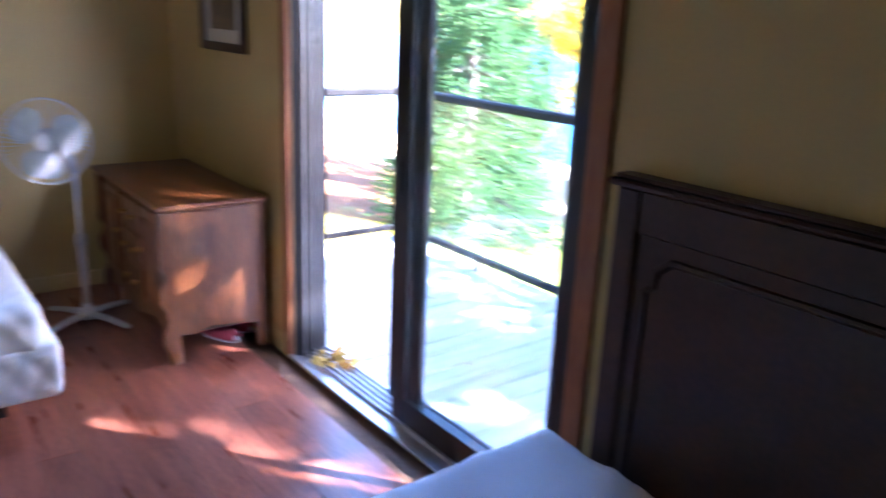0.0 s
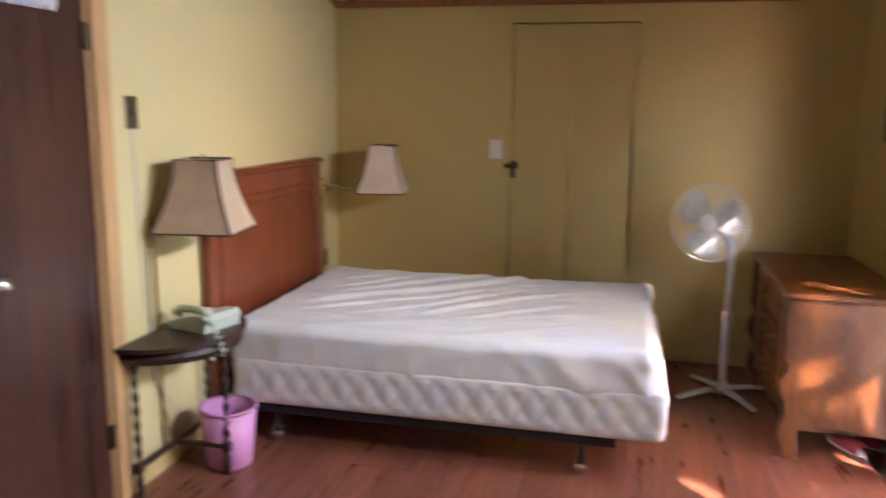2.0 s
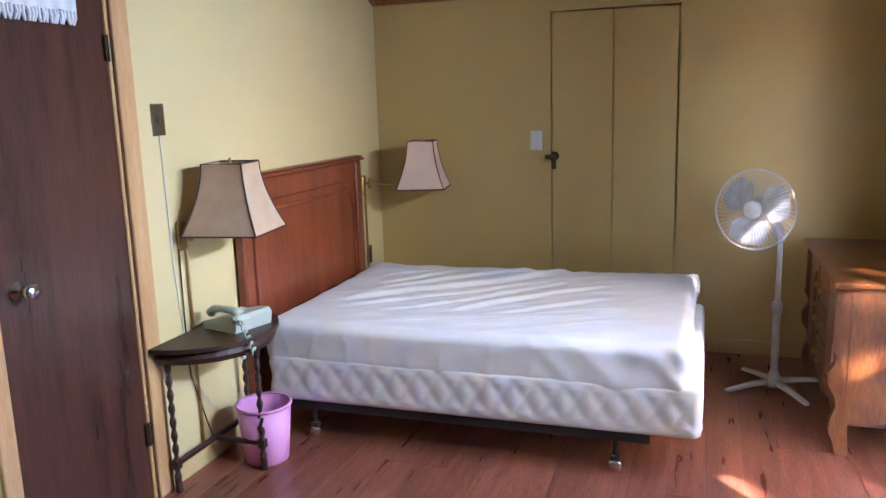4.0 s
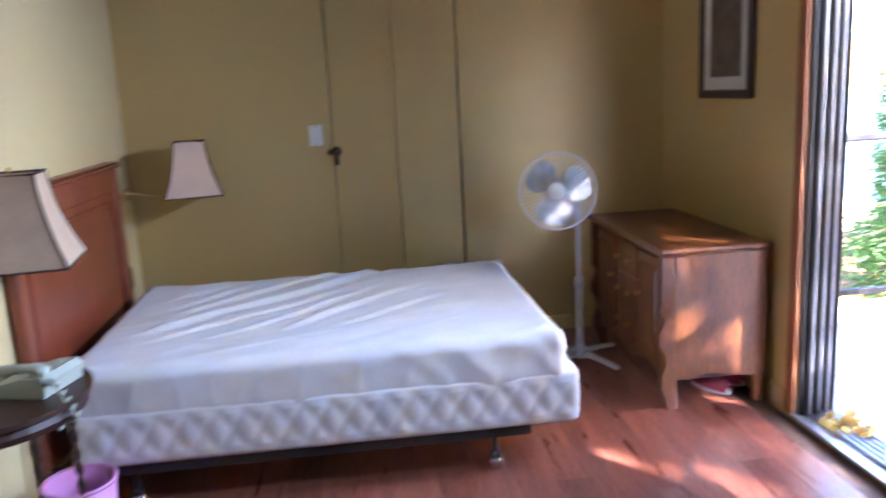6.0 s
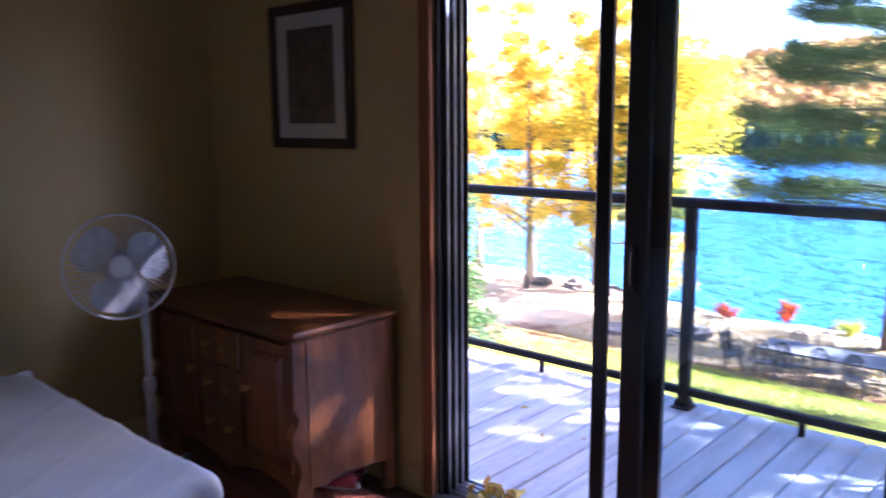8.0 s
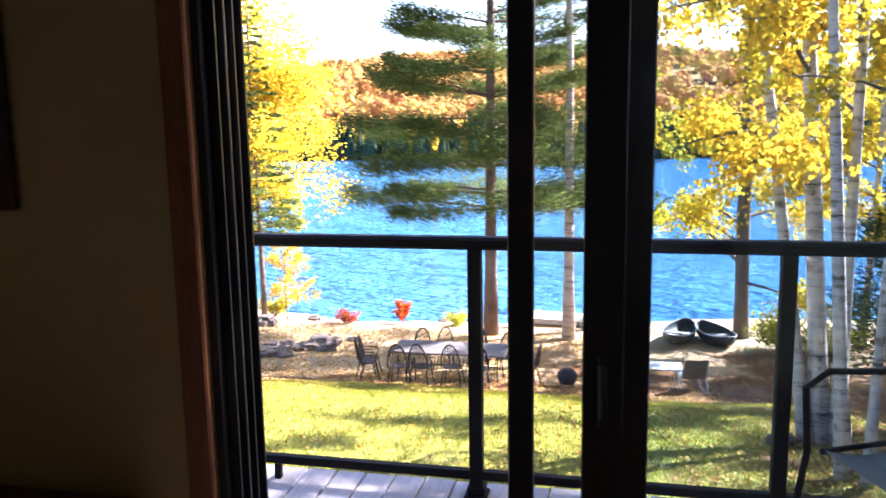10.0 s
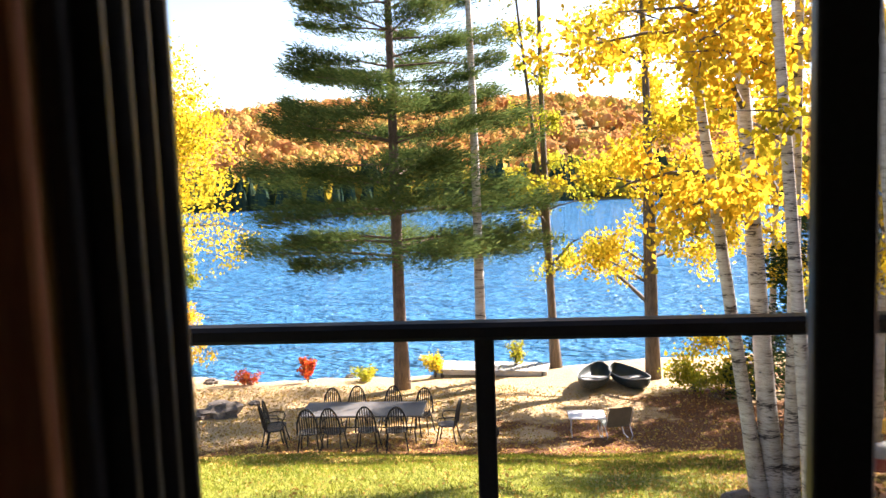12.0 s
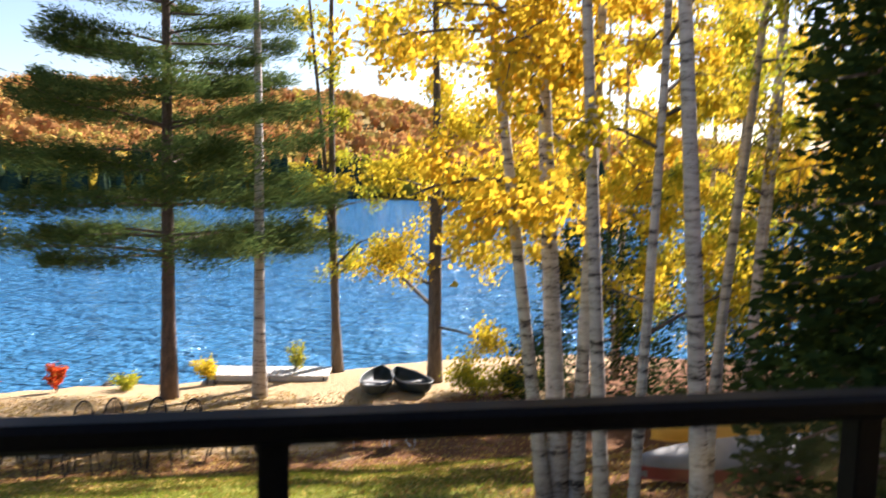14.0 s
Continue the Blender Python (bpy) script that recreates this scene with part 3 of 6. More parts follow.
# ---- deck ----
DZ, RX = -0.035, 1.665
deck = solid("deck", G().box(0.21, 1.77, -6.4, 0.17, -0.26, -0.085, 0), M_SIDING, "weathered grey wooden plank deck", "deck", kind="structure")
board = G().box(0.205, 1.79, -0.067, 0.067, -0.038, 0, 0.004).mesh("board", M_DECK)
for i in range(47):
    b = new("board", board)
    b.parent = deck
    b.location = (random.uniform(-0.004, 0.004), 0.10 - 0.141 * i, DZ + random.uniform(-0.002, 0.002))
for y in (0.05, -2.0, -4.2, -6.2):
    solid("deck_post", G().box(1.6, 1.72, y - 0.06, y + 0.06, -1.8, -0.26), M_SIDING, "square wooden post under the deck", "post", "deck posts")

rail = thing("deck_railing", "black metal deck railing with clear glass panels", "railing", (RX, 0, DZ))
RZ1 = 1.094 - DZ
posts = [0.06, -1.78, -2.99, -4.26, -5.53]
for y in posts:
    p = part("post", G().box(-0.028, 0.028, y - 0.028, y + 0.028, 0.0, RZ1 - 0.048, 0.004), M_RAIL, rail)
    part("base_plate", G().box(-0.05, 0.05, y - 0.05, y + 0.05, 0.0, 0.012, 0.003).box(-0.038, 0.038, y - 0.038, y + 0.038, 0.012, 0.05, 0.006), M_RAIL, p)
for y0, y1 in zip(posts[1:], posts[:-1]):
    part("bottom_rail", G().box(-0.02, 0.02, y0 + 0.028, y1 - 0.028, 0.075, 0.115, 0.004), M_RAIL, rail)
    ym = (y0 + y1) / 2
    part("foot", G().box(-0.015, 0.015, ym - 0.015, ym + 0.015, 0.0, 0.075, 0.003), M_RAIL, rail)
    gp = part("glass_panel", G().grid(lambda u, v: (0, y0 + 0.03 + (y1 - y0 - 0.06) * u, 0.11 + (RZ1 - 0.16) * v), 1, 1), M_RAILGLASS, rail)
    gp.visible_shadow = False
part("top_rail", G().box(-0.038, 0.038, -6.3, 0.10, RZ1 - 0.052, RZ1, 0.012), M_RAIL, rail)
part("top_rail", G().box(-1.5, -0.038, 0.015, 0.10, RZ1 - 0.052, RZ1, 0.012), M_RAIL, rail)
part("bottom_rail", G().box(-1.5, -0.028, 0.04, 0.08, 0.075, 0.115, 0.004), M_RAIL, rail)

# sling chair on the deck
M_SLING = mat("grey_green_sling_fabric", (0.10, 0.12, 0.11), (0.16, 0.18, 0.165), 0.8, 8, 200, 0.2)
pc = thing("patio_chair", "grey sling patio chair with a dark tubular frame on the deck", "chair", (1.36, -3.36, DZ), 20)
for sx in (-0.27, 0.27):
    part("side_frame", G().tube([(sx, 0.28, 0.0), (sx, 0.22, 0.35), (sx, 0.24, 0.60), (sx, 0.15, 0.66), (sx, -0.15, 0.64), (sx, -0.22, 0.58), (sx, -0.25, 0.36), (sx, -0.30, 0.0)], 0.013, 8), M_RAIL, pc)
    part("back_rail", G().tube([(sx * 0.9, 0.18, 0.36), (sx * 0.9, -0.18, 0.38), (sx * 0.9, -0.30, 0.66), (sx * 0.85, -0.38, 0.98), (sx * 0.6, -0.40, 1.02)], 0.012, 8), M_RAIL, pc)
part("sling", G().grid(lambda u, v: (-0.23 + 0.46 * u, (0.18 - 0.36 * min(1, v * 2)) if v < 0.5 else (-0.18 - 0.21 * (v - 0.5) * 2), (0.37 - 0.03 * math.sin(math.pi * min(1, v * 2))) if v < 0.5 else (0.38 + 0.60 * (v - 0.5) * 2)), 8, 24), M_SLING, pc, smooth=True)

# ---- bedroom furniture ----
M_SHEET = mat("white_cotton_sheet", (0.66, 0.66, 0.68), (0.76, 0.76, 0.78), 0.85, 5, 220, 0.15)
M_QUILT = mat("white_quilted_satin", (0.62, 0.62, 0.64), (0.72, 0.72, 0.75), 0.45, 14, 160, 0.12)
M_MAHOG = mat("mahogany_veneer", (0.13, 0.026, 0.010), (0.26, 0.062, 0.024), 0.28, 4, 50, 0.06, stretch=(2, 3, 0.5), coat=0.25)
M_DARKWOOD = mat("dark_stained_wood", (0.022, 0.008, 0.005), (0.055, 0.02, 0.012), 0.4, 5, 60, 0.08, coat=0.06)
M_BLACK = mat("black_painted_steel", (0.012, 0.012, 0.012), (0.03, 0.03, 0.03), 0.5, 6, 90, 0.1)
M_OAK = mat("worn_golden_brown_oak", (0.072, 0.020, 0.0055), (0.21, 0.072, 0.018), 0.30, 5, 45, 0.1, stretch=(2.5, 2.5, 0.5), coat=0.1, rough2=0.45)
M_BRASS = mat("aged_brass", (0.35, 0.22, 0.08), (0.5, 0.34, 0.14), 0.3, 12, 120, 0.03, metal=0.9)


def headboard(parent, w, h, material):
    """A panelled headboard with a cap moulding, in the y-z plane, its front towards +x."""
    hw = w / 2
    part("panel", G().box(0.012, 0.034, -hw + 0.05, hw - 0.05, 0.16, h - 0.06, 0.003), material, parent)
    for y in (-hw, hw - 0.075):
        part("post", G().box(0.0, 0.05, y, y + 0.075, 0.0, h - 0.03, 0.008), material, parent)
    part("top_rail", G().box(0.002, 0.048, -hw + 0.075, hw - 0.075, h - 0.14, h - 0.03, 0.006), material, parent)
    part("cap", G().box(-0.008, 0.066, -hw - 0.018, hw + 0.018, h - 0.03, h - 0.012, 0.006).box(-0.004, 0.056, -hw - 0.008, hw + 0.008, h - 0.012, h, 0.005), material, parent)
    a = hw - 0.11
    zt = h - 0.19
    pts = [(0.036, -a, 0.2), (0.036, -a, zt - 0.09), (0.036, -a + 0.025, zt - 0.07), (0.036, -a + 0.03, zt - 0.03), (0.036, -a + 0.07, zt), (0.036, a - 0.07, zt), (0.036, a - 0.03, zt - 0.03), (0.036, a - 0.025, zt - 0.07), (0.036, a, zt - 0.09), (0.036, a, 0.2)]
    part("moulding", G().tube(pts, 0.011, 8), material, parent)


# folds drawn across the sheet: offset, depth, width, start and end along the fold
CREASES = ((0.38, 0.016, 0.028, 0.05, 1.75), (0.52, 0.009, 0.018, 0.0, 1.1), (0.24, 0.011, 0.020, 0.25, 1.5), (0.10, 0.008, 0.016, 0.3, 0.95),
           (-0.04, 0.010, 0.018, 0.35, 0.9), (0.66, 0.009, 0.02, 0.1, 1.3), (0.82, 0.010, 0.022, 0.4, 1.4), (1.0, 0.008, 0.02, 0.6, 1.3), (0.30, 0.006, 0.010, 0.2, 0.8))


def soft_box(x0, x1, y0, y1, z0, z1, r, wr, seed, nu=64, nv=48, sag=0.0, creased=False):
    """A rounded cushion shape with wrinkles of depth wr, as a closed grid."""
    gg = G()
    cx, cy, cz = (x0 + x1) / 2, (y0 + y1) / 2, (z0 + z1) / 2
    hx, hy, hz = (x1 - x0) / 2, (y1 - y0) / 2, (z1 - z0) / 2

    def shape(p):
        q = Vector((max(-hx + r, min(hx - r, p.x)), max(-hy + r, min(hy - r, p.y)), max(-hz + r, min(hz - r, p.z))))
        d = p - q
        out = q + (d.normalized() * r if d.length > 1e-6 else d)
        w = Vector((out.x + cx, out.y + cy, out.z + cz))
        nrm = d.normalized() if d.length > 1e-6 else Vector((0, 0, 1))
        f1 = noise.noise((w.x * 2.2 + w.y * 1.4 + seed, w.y * 7 - w.x * 4.2, w.z * 3))
        f2 = noise.noise((w.x * 7 + seed, w.y * 9, w.z * 9))
        f3 = abs(noise.noise((w.x * 1.3 + seed * 2, w.y * 4.5 - w.x * 2.4, w.z * 6)))
        f4 = abs(noise.noise((w.x * 2.6 + seed, w.y * 9 - w.x * 5.5, w.z * 5)))
        amt = wr * (0.6 * f1 + 0.3 * f2 + 1.1 * (0.25 - f3) + 0.5 * (0.2 - f4)) + 0.45 * wr * max(0, 1 - 5.5 * f3) ** 2 + 0.35 * wr * max(0, 1 - 6 * f4) ** 2
        if creased:
            across, along = 0.67 * w.x - 0.74 * w.y, 0.74 * w.x + 0.67 * w.y
            for off, deep, wide, a0, a1 in CREASES:
                q = (across - off - 0.025 * math.sin(along * 4 + off * 9)) / wide
                fade = max(0.0, min(1.0, (along - a0) / 0.15, (a1 - along) / 0.25))
                amt += 0.85 * deep * fade * (math.exp(-q * q) - 0.6 * math.exp(-(q - 1.9) ** 2)) * max(0.0, nrm.z)
            if nrm.y < -0.4:
                amt += 0.0028 * math.sin(34 * w.x + 30 * w.z + 5 * f1) * min(1.0, max(0.15, w.x - 1.0))
        if nrm.z > 0.5:
            amt -= sag * (1 - ((out.x / hx) ** 2 + (out.y / hy) ** 2) / 2)
        return tuple(w + nrm * amt)

    def face(fn, a, b):
        gg.grid(lambda u, v: shape(fn(u * 2 - 1, v * 2 - 1)), a, b)

    ne = 12
    face(lambda u, v: Vector((u * hx, v * hy, hz)), nu, nv)
    face(lambda u, v: Vector((u * hx, -v * hy, -hz)), 8, 8)
    face(lambda u, v: Vector((u * hx, -hy, v * hz)), nu, ne)
    face(lambda u, v: Vector((-u * hx, hy, v * hz)), nu, ne)
    face(lambda u, v: Vector((hx, u * hy, v * hz)), nv, ne)
    face(lambda u, v: Vector((-hx, -u * hy, v * hz)), nv, ne)
    me = gg
    # weld the seams
    key, remap, vs = {}, [], []
    for p in me.v:
        kk = (round(p[0], 3), round(p[1], 3), round(p[2], 3))
        if kk not in key:
            key[kk] = len(vs)
            vs.append(p)
        remap.append(key[kk])
    fs = []
    for f in me.f:
        q = []
        for i in f:
            if remap[i] not in q:
                q.append(remap[i])
        if len(q) > 2:
            fs.append(tuple(q))
    out = G()
    out.v, out.f = vs, fs
    return out


def quilted(x0, x1, y0, y1, z0, z1):
    """A box spring whose sides are quilted in diamonds."""
    r = 0.03
    gg = G()
    L = 0.0
    cors = [(x0, y0), (x1, y0), (x1, y1), (x0, y1)]
    pts = []
    for i in range(4):
        ax, ay = cors[i]
        bx, by = cors[(i + 1) % 4]
        ln = math.hypot(bx - ax, by - ay)
        dx, dy = (bx - ax) / ln, (by - ay) / ln
        n = int(ln / 0.014)
        for j in range(n + 1):
            s = r + (ln - 2 * r) * j / n
            pts.append((ax + dx * s, ay + dy * s, dy, -dx, L + s))
        L += ln
        ex, ey = cors[(i + 2) % 4]
        l2 = math.hypot(ex - bx, ey - by)
        ndx, ndy = (ex - bx) / l2, (ey - by) / l2
        for a in (0.25, 0.5, 0.75):
            an = a * math.pi / 2
            ox, oy = dy * math.cos(an) + ndy * math.sin(an), -dx * math.cos(an) - ndx * math.sin(an)
            ccx, ccy = bx - dx * r + ndx * r, by - dy * r + ndy * r
            pts.append((ccx + ox * r, ccy + oy * r, ox, oy, L))
    nz = 18
    vs = []
    h = z1 - z0
    for j in range(nz + 1):
        v = j / nz
        z = z0 + h * v
        for x, y, ox, oy, s in pts:
            p, q = s / 0.105, (v - 0.12) / 0.76
            a1, a2 = (p + q) % 1.0, (p - q) % 1.0
            puff = (math.sin(math.pi * a1) * math.sin(math.pi * a2)) ** 0.5 if 0 < q < 1 else 0.35
            edge = 1 - max(0, abs(v - 0.5) * 2 - 0.9) * 8
            o = 0.010 * puff * edge - 0.012 * (1 - min(1, edge))
            vs.append((x + ox * o, y + oy * o, z))
    n = len(pts)
    fs = [(j * n + i, j * n + (i + 1) % n, (j + 1) * n + (i + 1) % n, (j + 1) * n + i) for j in range(nz) for i in range(n)]
    fs += [tuple(range(n))[::-1], tuple(nz * n + i for i in range(n))]
    return gg.add(vs, fs)


def caster(parent, x, y, h):
    g1 = G().tube([(x, y, 0.05), (x, y, h)], 0.012, 8).box(x - 0.02, x + 0.02, y - 0.018, y + 0.018, 0.045, 0.075, 0.005)
    c = part("caster", g1, M_BLACK, parent)
    part("wheel", G().lathe([(0.022, -0.014), (0.028, -0.008), (0.028, 0.008), (0.022, 0.014)], 16, (x, y - 0.005, 0.028), "y"), M_CHROME, c, "worn metal caster wheel", True)


bed = thing("bed", "bed with white sheet, quilted box spring and mahogany headboard", "bed", (-3.1, -1.09, 0))
headboard(bed, 1.32, 1.225, M_MAHOG)
part("box_spring", quilted(0.14, 2.04, -0.67, 0.66, 0.195, 0.405), M_QUILT, bed, "white diamond-quilted box spring", True)
part("mattress", soft_box(0.12, 2.00, -0.672, 0.66, 0.345, 0.574, 0.055, 0.006, 3.0, 170, 130, 0.012, True), M_SHEET, bed, "mattress under a wrinkled white fitted sheet", True)
part("sheet_corner", G().grid(lambda u, v: (1.70 + 0.31 * u + 0.012 * math.sin(v * 9), 0.685 + 0.03 * v + 0.012 * math.sin(u * 22 + v * 3), 0.56 - 0.40 * v * (0.5 + 0.5 * u)), 24, 16), M_SHEET, bed, "loose hanging sheet corner", True)
for y in (-0.65, 0.62):
    part("side_rail", G().box(0.05, 1.85, y, y + 0.035, 0.186, 0.192, 0.001).box(0.05, 1.85, y, y + 0.004, 0.15, 0.192, 0.001), M_BLACK, bed, "black steel angle-iron rail")
for x in (0.35, 1.0, 1.68):
    part("cross_bar", G().box(x, x + 0.035, -0.65, 0.65, 0.176, 0.184, 0.001), M_BLACK, bed)
for x in (0.33, 1.71):
    for y in (-0.61, 0.6):
        caster(bed, x, y, 0.18)

bed2 = thing("bed", "narrow bed with bare pale mattress and dark wooden headboard", "bed", (-0.012, -3.93, 0), 180)
headboard(bed2, 1.04, 1.245, M_DARKWOOD)
part("box_spring", quilted(0.10, 1.78, -0.53, 0.55, 0.17, 0.33), M_QUILT, bed2, "", True)
part("mattress", soft_box(0.09, 1.79, -0.64, 0.52, 0.325, 0.51, 0.045, 0.010, 8.0, 60, 40), M_SHEET, bed2, "grey-white sheeted mattress", True)
for y in (-0.52, 0.5):
    part("side_rail", G().box(0.05, 1.7, y, y + 0.035, 0.16, 0.166, 0.001), M_BLACK, bed2)
for x in (0.3, 1.6):
    for y in (-0.48, 0.48):
        caster(bed2, x, y, 0.16)


# dresser: doors either side of drawers, scrolled corner posts
def scroll_post(x, y, h, flip=1):
    prof = [(0.0, 0.0), (0.006, 0.06), (0.03, 0.14), (0.026, 0.22), (0.006, 0.30), (0.012, 0.36), (0.040, 0.43), (0.042, 0.50), (0.018, 0.56), (0.012, 0.60), (0.034, 0.66), (0.03, 0.70), (0.03, 1.0)]
    out = [(x - o, z * h) for o, z in prof]
    inn = [(x + 0.05 - 0.25 * o, z * h) for o, z in prof][::-1]
    return G().extrude(out + inn, "y", y - 0.022 * flip, y + 0.022 * flip)


dr = thing("dresser", "worn golden-brown wooden dresser with scrolled front corners", "dresser", (-0.04, -0.805, 0))
W, D, H = 1.03, 0.475, 0.755
part("top", G().box(-D - 0.045, 0.0, -W / 2 - 0.025, W / 2 + 0.025, H - 0.024, H, 0.007).box(-D - 0.03, -0.004, -W / 2 - 0.012, W / 2 + 0.012, H - 0.036, H - 0.024, 0.004), M_OAK, dr)
for s in (-1, 1):
    gg = G().extrude([(-D + 0.03, 0.15), (-D + 0.10, 0.135), (-D * 0.6, 0.16), (-0.12, 0.14), (-0.01, 0.12), (-0.01, H - 0.036), (-D + 0.03, H - 0.036)], "y", s * (W / 2 - 0.018), s * W / 2)
    part("side_panel", gg, M_OAK, dr)
    part("corner_post", scroll_post(-D + 0.0, s * (W / 2 - 0.026), H - 0.036), M_OAK, dr, "scroll-cut corner post")
    part("rear_leg", G().box(-0.055, -0.005, s * (W / 2 - 0.045), s * (W / 2 + 0.002), 0.0, H - 0.036, 0.005), M_OAK, dr)
part("back_panel", G().box(-0.014, -0.004, -W / 2 + 0.046, W / 2 - 0.046, 0.12, H - 0.037, 0.001), M_DARKWOOD, dr)
part("bottom", G().box(-D + 0.03, -0.016, -W / 2 + 0.02, W / 2 - 0.02, 0.13, 0.148, 0.002), M_DARKWOOD, dr)
part("apron", G().extrude([(-W / 2 + 0.05, 0.19), (-W / 2 + 0.05, 0.11), (-0.25, 0.15), (-0.08, 0.12), (0, 0.09), (0.08, 0.12), (0.25, 0.15), (W / 2 - 0.05, 0.11), (W / 2 - 0.05, 0.19)], "x", -D + 0.004, -D + 0.024), M_OAK, dr)
fy = -D + 0.002
part("front_frame", G().box(fy, fy + 0.02, -W / 2 + 0.05, W / 2 - 0.05, H - 0.06, H - 0.037, 0.002).box(fy, fy + 0.02, -0.165, -0.145, 0.19, H - 0.06, 0.002).box(fy, fy + 0.02, 0.145, 0.165, 0.19, H - 0.06, 0.002), M_OAK, dr)
for s in (-1, 1):
    y0, y1 = (s * 0.17, s * (W / 2 - 0.055)) if s > 0 else (s * (W / 2 - 0.055), s * 0.17)
    dd = part("door", G().box(fy - 0.012, fy + 0.006, y0, y1, 0.20, H - 0.066, 0.003), M_OAK, dr)
    part("raised_panel", G().box(fy - 0.020, fy - 0.012, y0 + 0.06, y1 - 0.06, 0.27, H - 0.13, 0.006).tube([(fy - 0.013, y0 + 0.045, 0.255), (fy - 0.013, y1 - 0.045, 0.255), (fy - 0.013, y1 - 0.045, H - 0.115), (fy - 0.013, y0 + 0.045, H - 0.115), (fy - 0.013, y0 + 0.045, 0.255)], 0.006, 6), M_OAK, dd)
    part("knob", G().lathe([(0.008, 0), (0.007, -0.012), (0.015, -0.018), (0.013, -0.028)], 12, (fy - 0.012, s * 0.20, 0.48), "x"), M_BRASS, dd)
for i in range(3):
    z0 = 0.20 + i * 0.165
    dw = part("drawer", G().box(fy - 0.012, fy + 0.01, -0.14, 0.14, z0, z0 + 0.155, 0.004), M_OAK, dr)
    for y in (-0.07, 0.07):
        part("knob", G().lathe([(0.008, 0), (0.007, -0.012), (0.015, -0.018), (0.013, -0.028)], 12, (fy - 0.012, y, z0 + 0.078), "x"), M_BRASS, dw)

# shoes under the dresser
M_PINK = mat("pink_red_rubber", (0.45, 0.06, 0.09), (0.6, 0.12, 0.14), 0.5, 10, 90, 0.08)
M_SOLE = mat("white_sole_rubber", (0.6, 0.58, 0.55), (0.72, 0.7, 0.67), 0.6, 10, 90, 0.05)
for x, y, rz in ((-0.21, -1.12, 25), (-0.12, -1.05, 40)):
    sh = thing("shoe", "small dark pink shoe lying under the dresser", "shoe", (x, y, 0), rz, "shoes")
    part("upper", G().grid(lambda u, v: ((0.036 + 0.008 * math.sin(u * 3)) * math.cos(math.pi * v) * (1 - 0.35 * max(0, u - 0.75) * 4), -0.11 + 0.22 * u, 0.014 + (0.055 - 0.03 * u) * math.sin(math.pi * v) * (1.0 if u > 0.08 else 0.6)), 14, 12), M_PINK, sh, smooth=True)
    part("sole", G().extrude([(0.04 * math.cos(a) * (1 + 0.12 * math.sin(a)), 0.115 * math.sin(a)) for a in [2 * math.pi * i / 20 for i in range(20)]], "z", 0.0, 0.016), M_SOLE, sh)

# picture
M_FRAME = mat("dark_mahogany_frame", (0.02, 0.007, 0.006), (0.055, 0.018, 0.014), 0.25, 6, 60, 0.04, coat=0.3)
M_MATBOARD = mat("cream_mat_board", (0.62, 0.60, 0.55), (0.70, 0.68, 0.63), 0.9, 8, 150, 0.03)
M_PRINT = mat("dark_botanical_print", (0.045, 0.035, 0.028), (0.20, 0.13, 0.09), 0.6, 14, 40, 0.0, spread=0.6, c3=(0.42, 0.34, 0.28))
pic = thing("picture", "dark wood framed botanical print with a cream mat on the wall", "picture", (-0.004, -0.808, 1.685))
hw, hh, fw = 0.272, 0.305, 0.042
g = G().box(-0.026, 0, -hw, -hw + fw, -hh, hh, 0.006).box(-0.026, 0, hw - fw, hw, -hh, hh, 0.006).box(-0.025, 0, -hw + fw, hw - fw, -hh, -hh + fw, 0.006).box(-0.025, 0, -hw + fw, hw - fw, hh - fw, hh, 0.006)
part("frame", g, M_FRAME, pic)
part("mat_board", G().box(-0.010, -0.004, -hw + fw, hw - fw, -hh + fw, hh - fw, 0), M_MATBOARD, pic)
part("print", G().box(-0.014, -0.0095, -0.155, 0.155, -0.20, 0.20, 0.001), M_PRINT, pic)
pg = part("glass", G().grid(lambda u, v: (-0.018, -hw + fw + 2 * (hw - fw) * u, -hh + fw + 2 * (hh - fw) * v), 1, 1), glass_mat("picture_glass", (0.97, 0.97, 0.97)), pic)


# lamps
M_SHADE = mat("tan_linen_lampshade", (0.42, 0.29, 0.19), (0.52, 0.37, 0.25), 0.85, 12, 220, 0.15)
M_SHADE2 = mat("pale_pink_linen_lampshade", (0.58, 0.44, 0.36), (0.66, 0.51, 0.43), 0.85, 12, 220, 0.15)
M_PIPING = mat("dark_brown_piping", (0.03, 0.015, 0.012), (0.06, 0.03, 0.022), 0.8, 20, 150, 0.1)


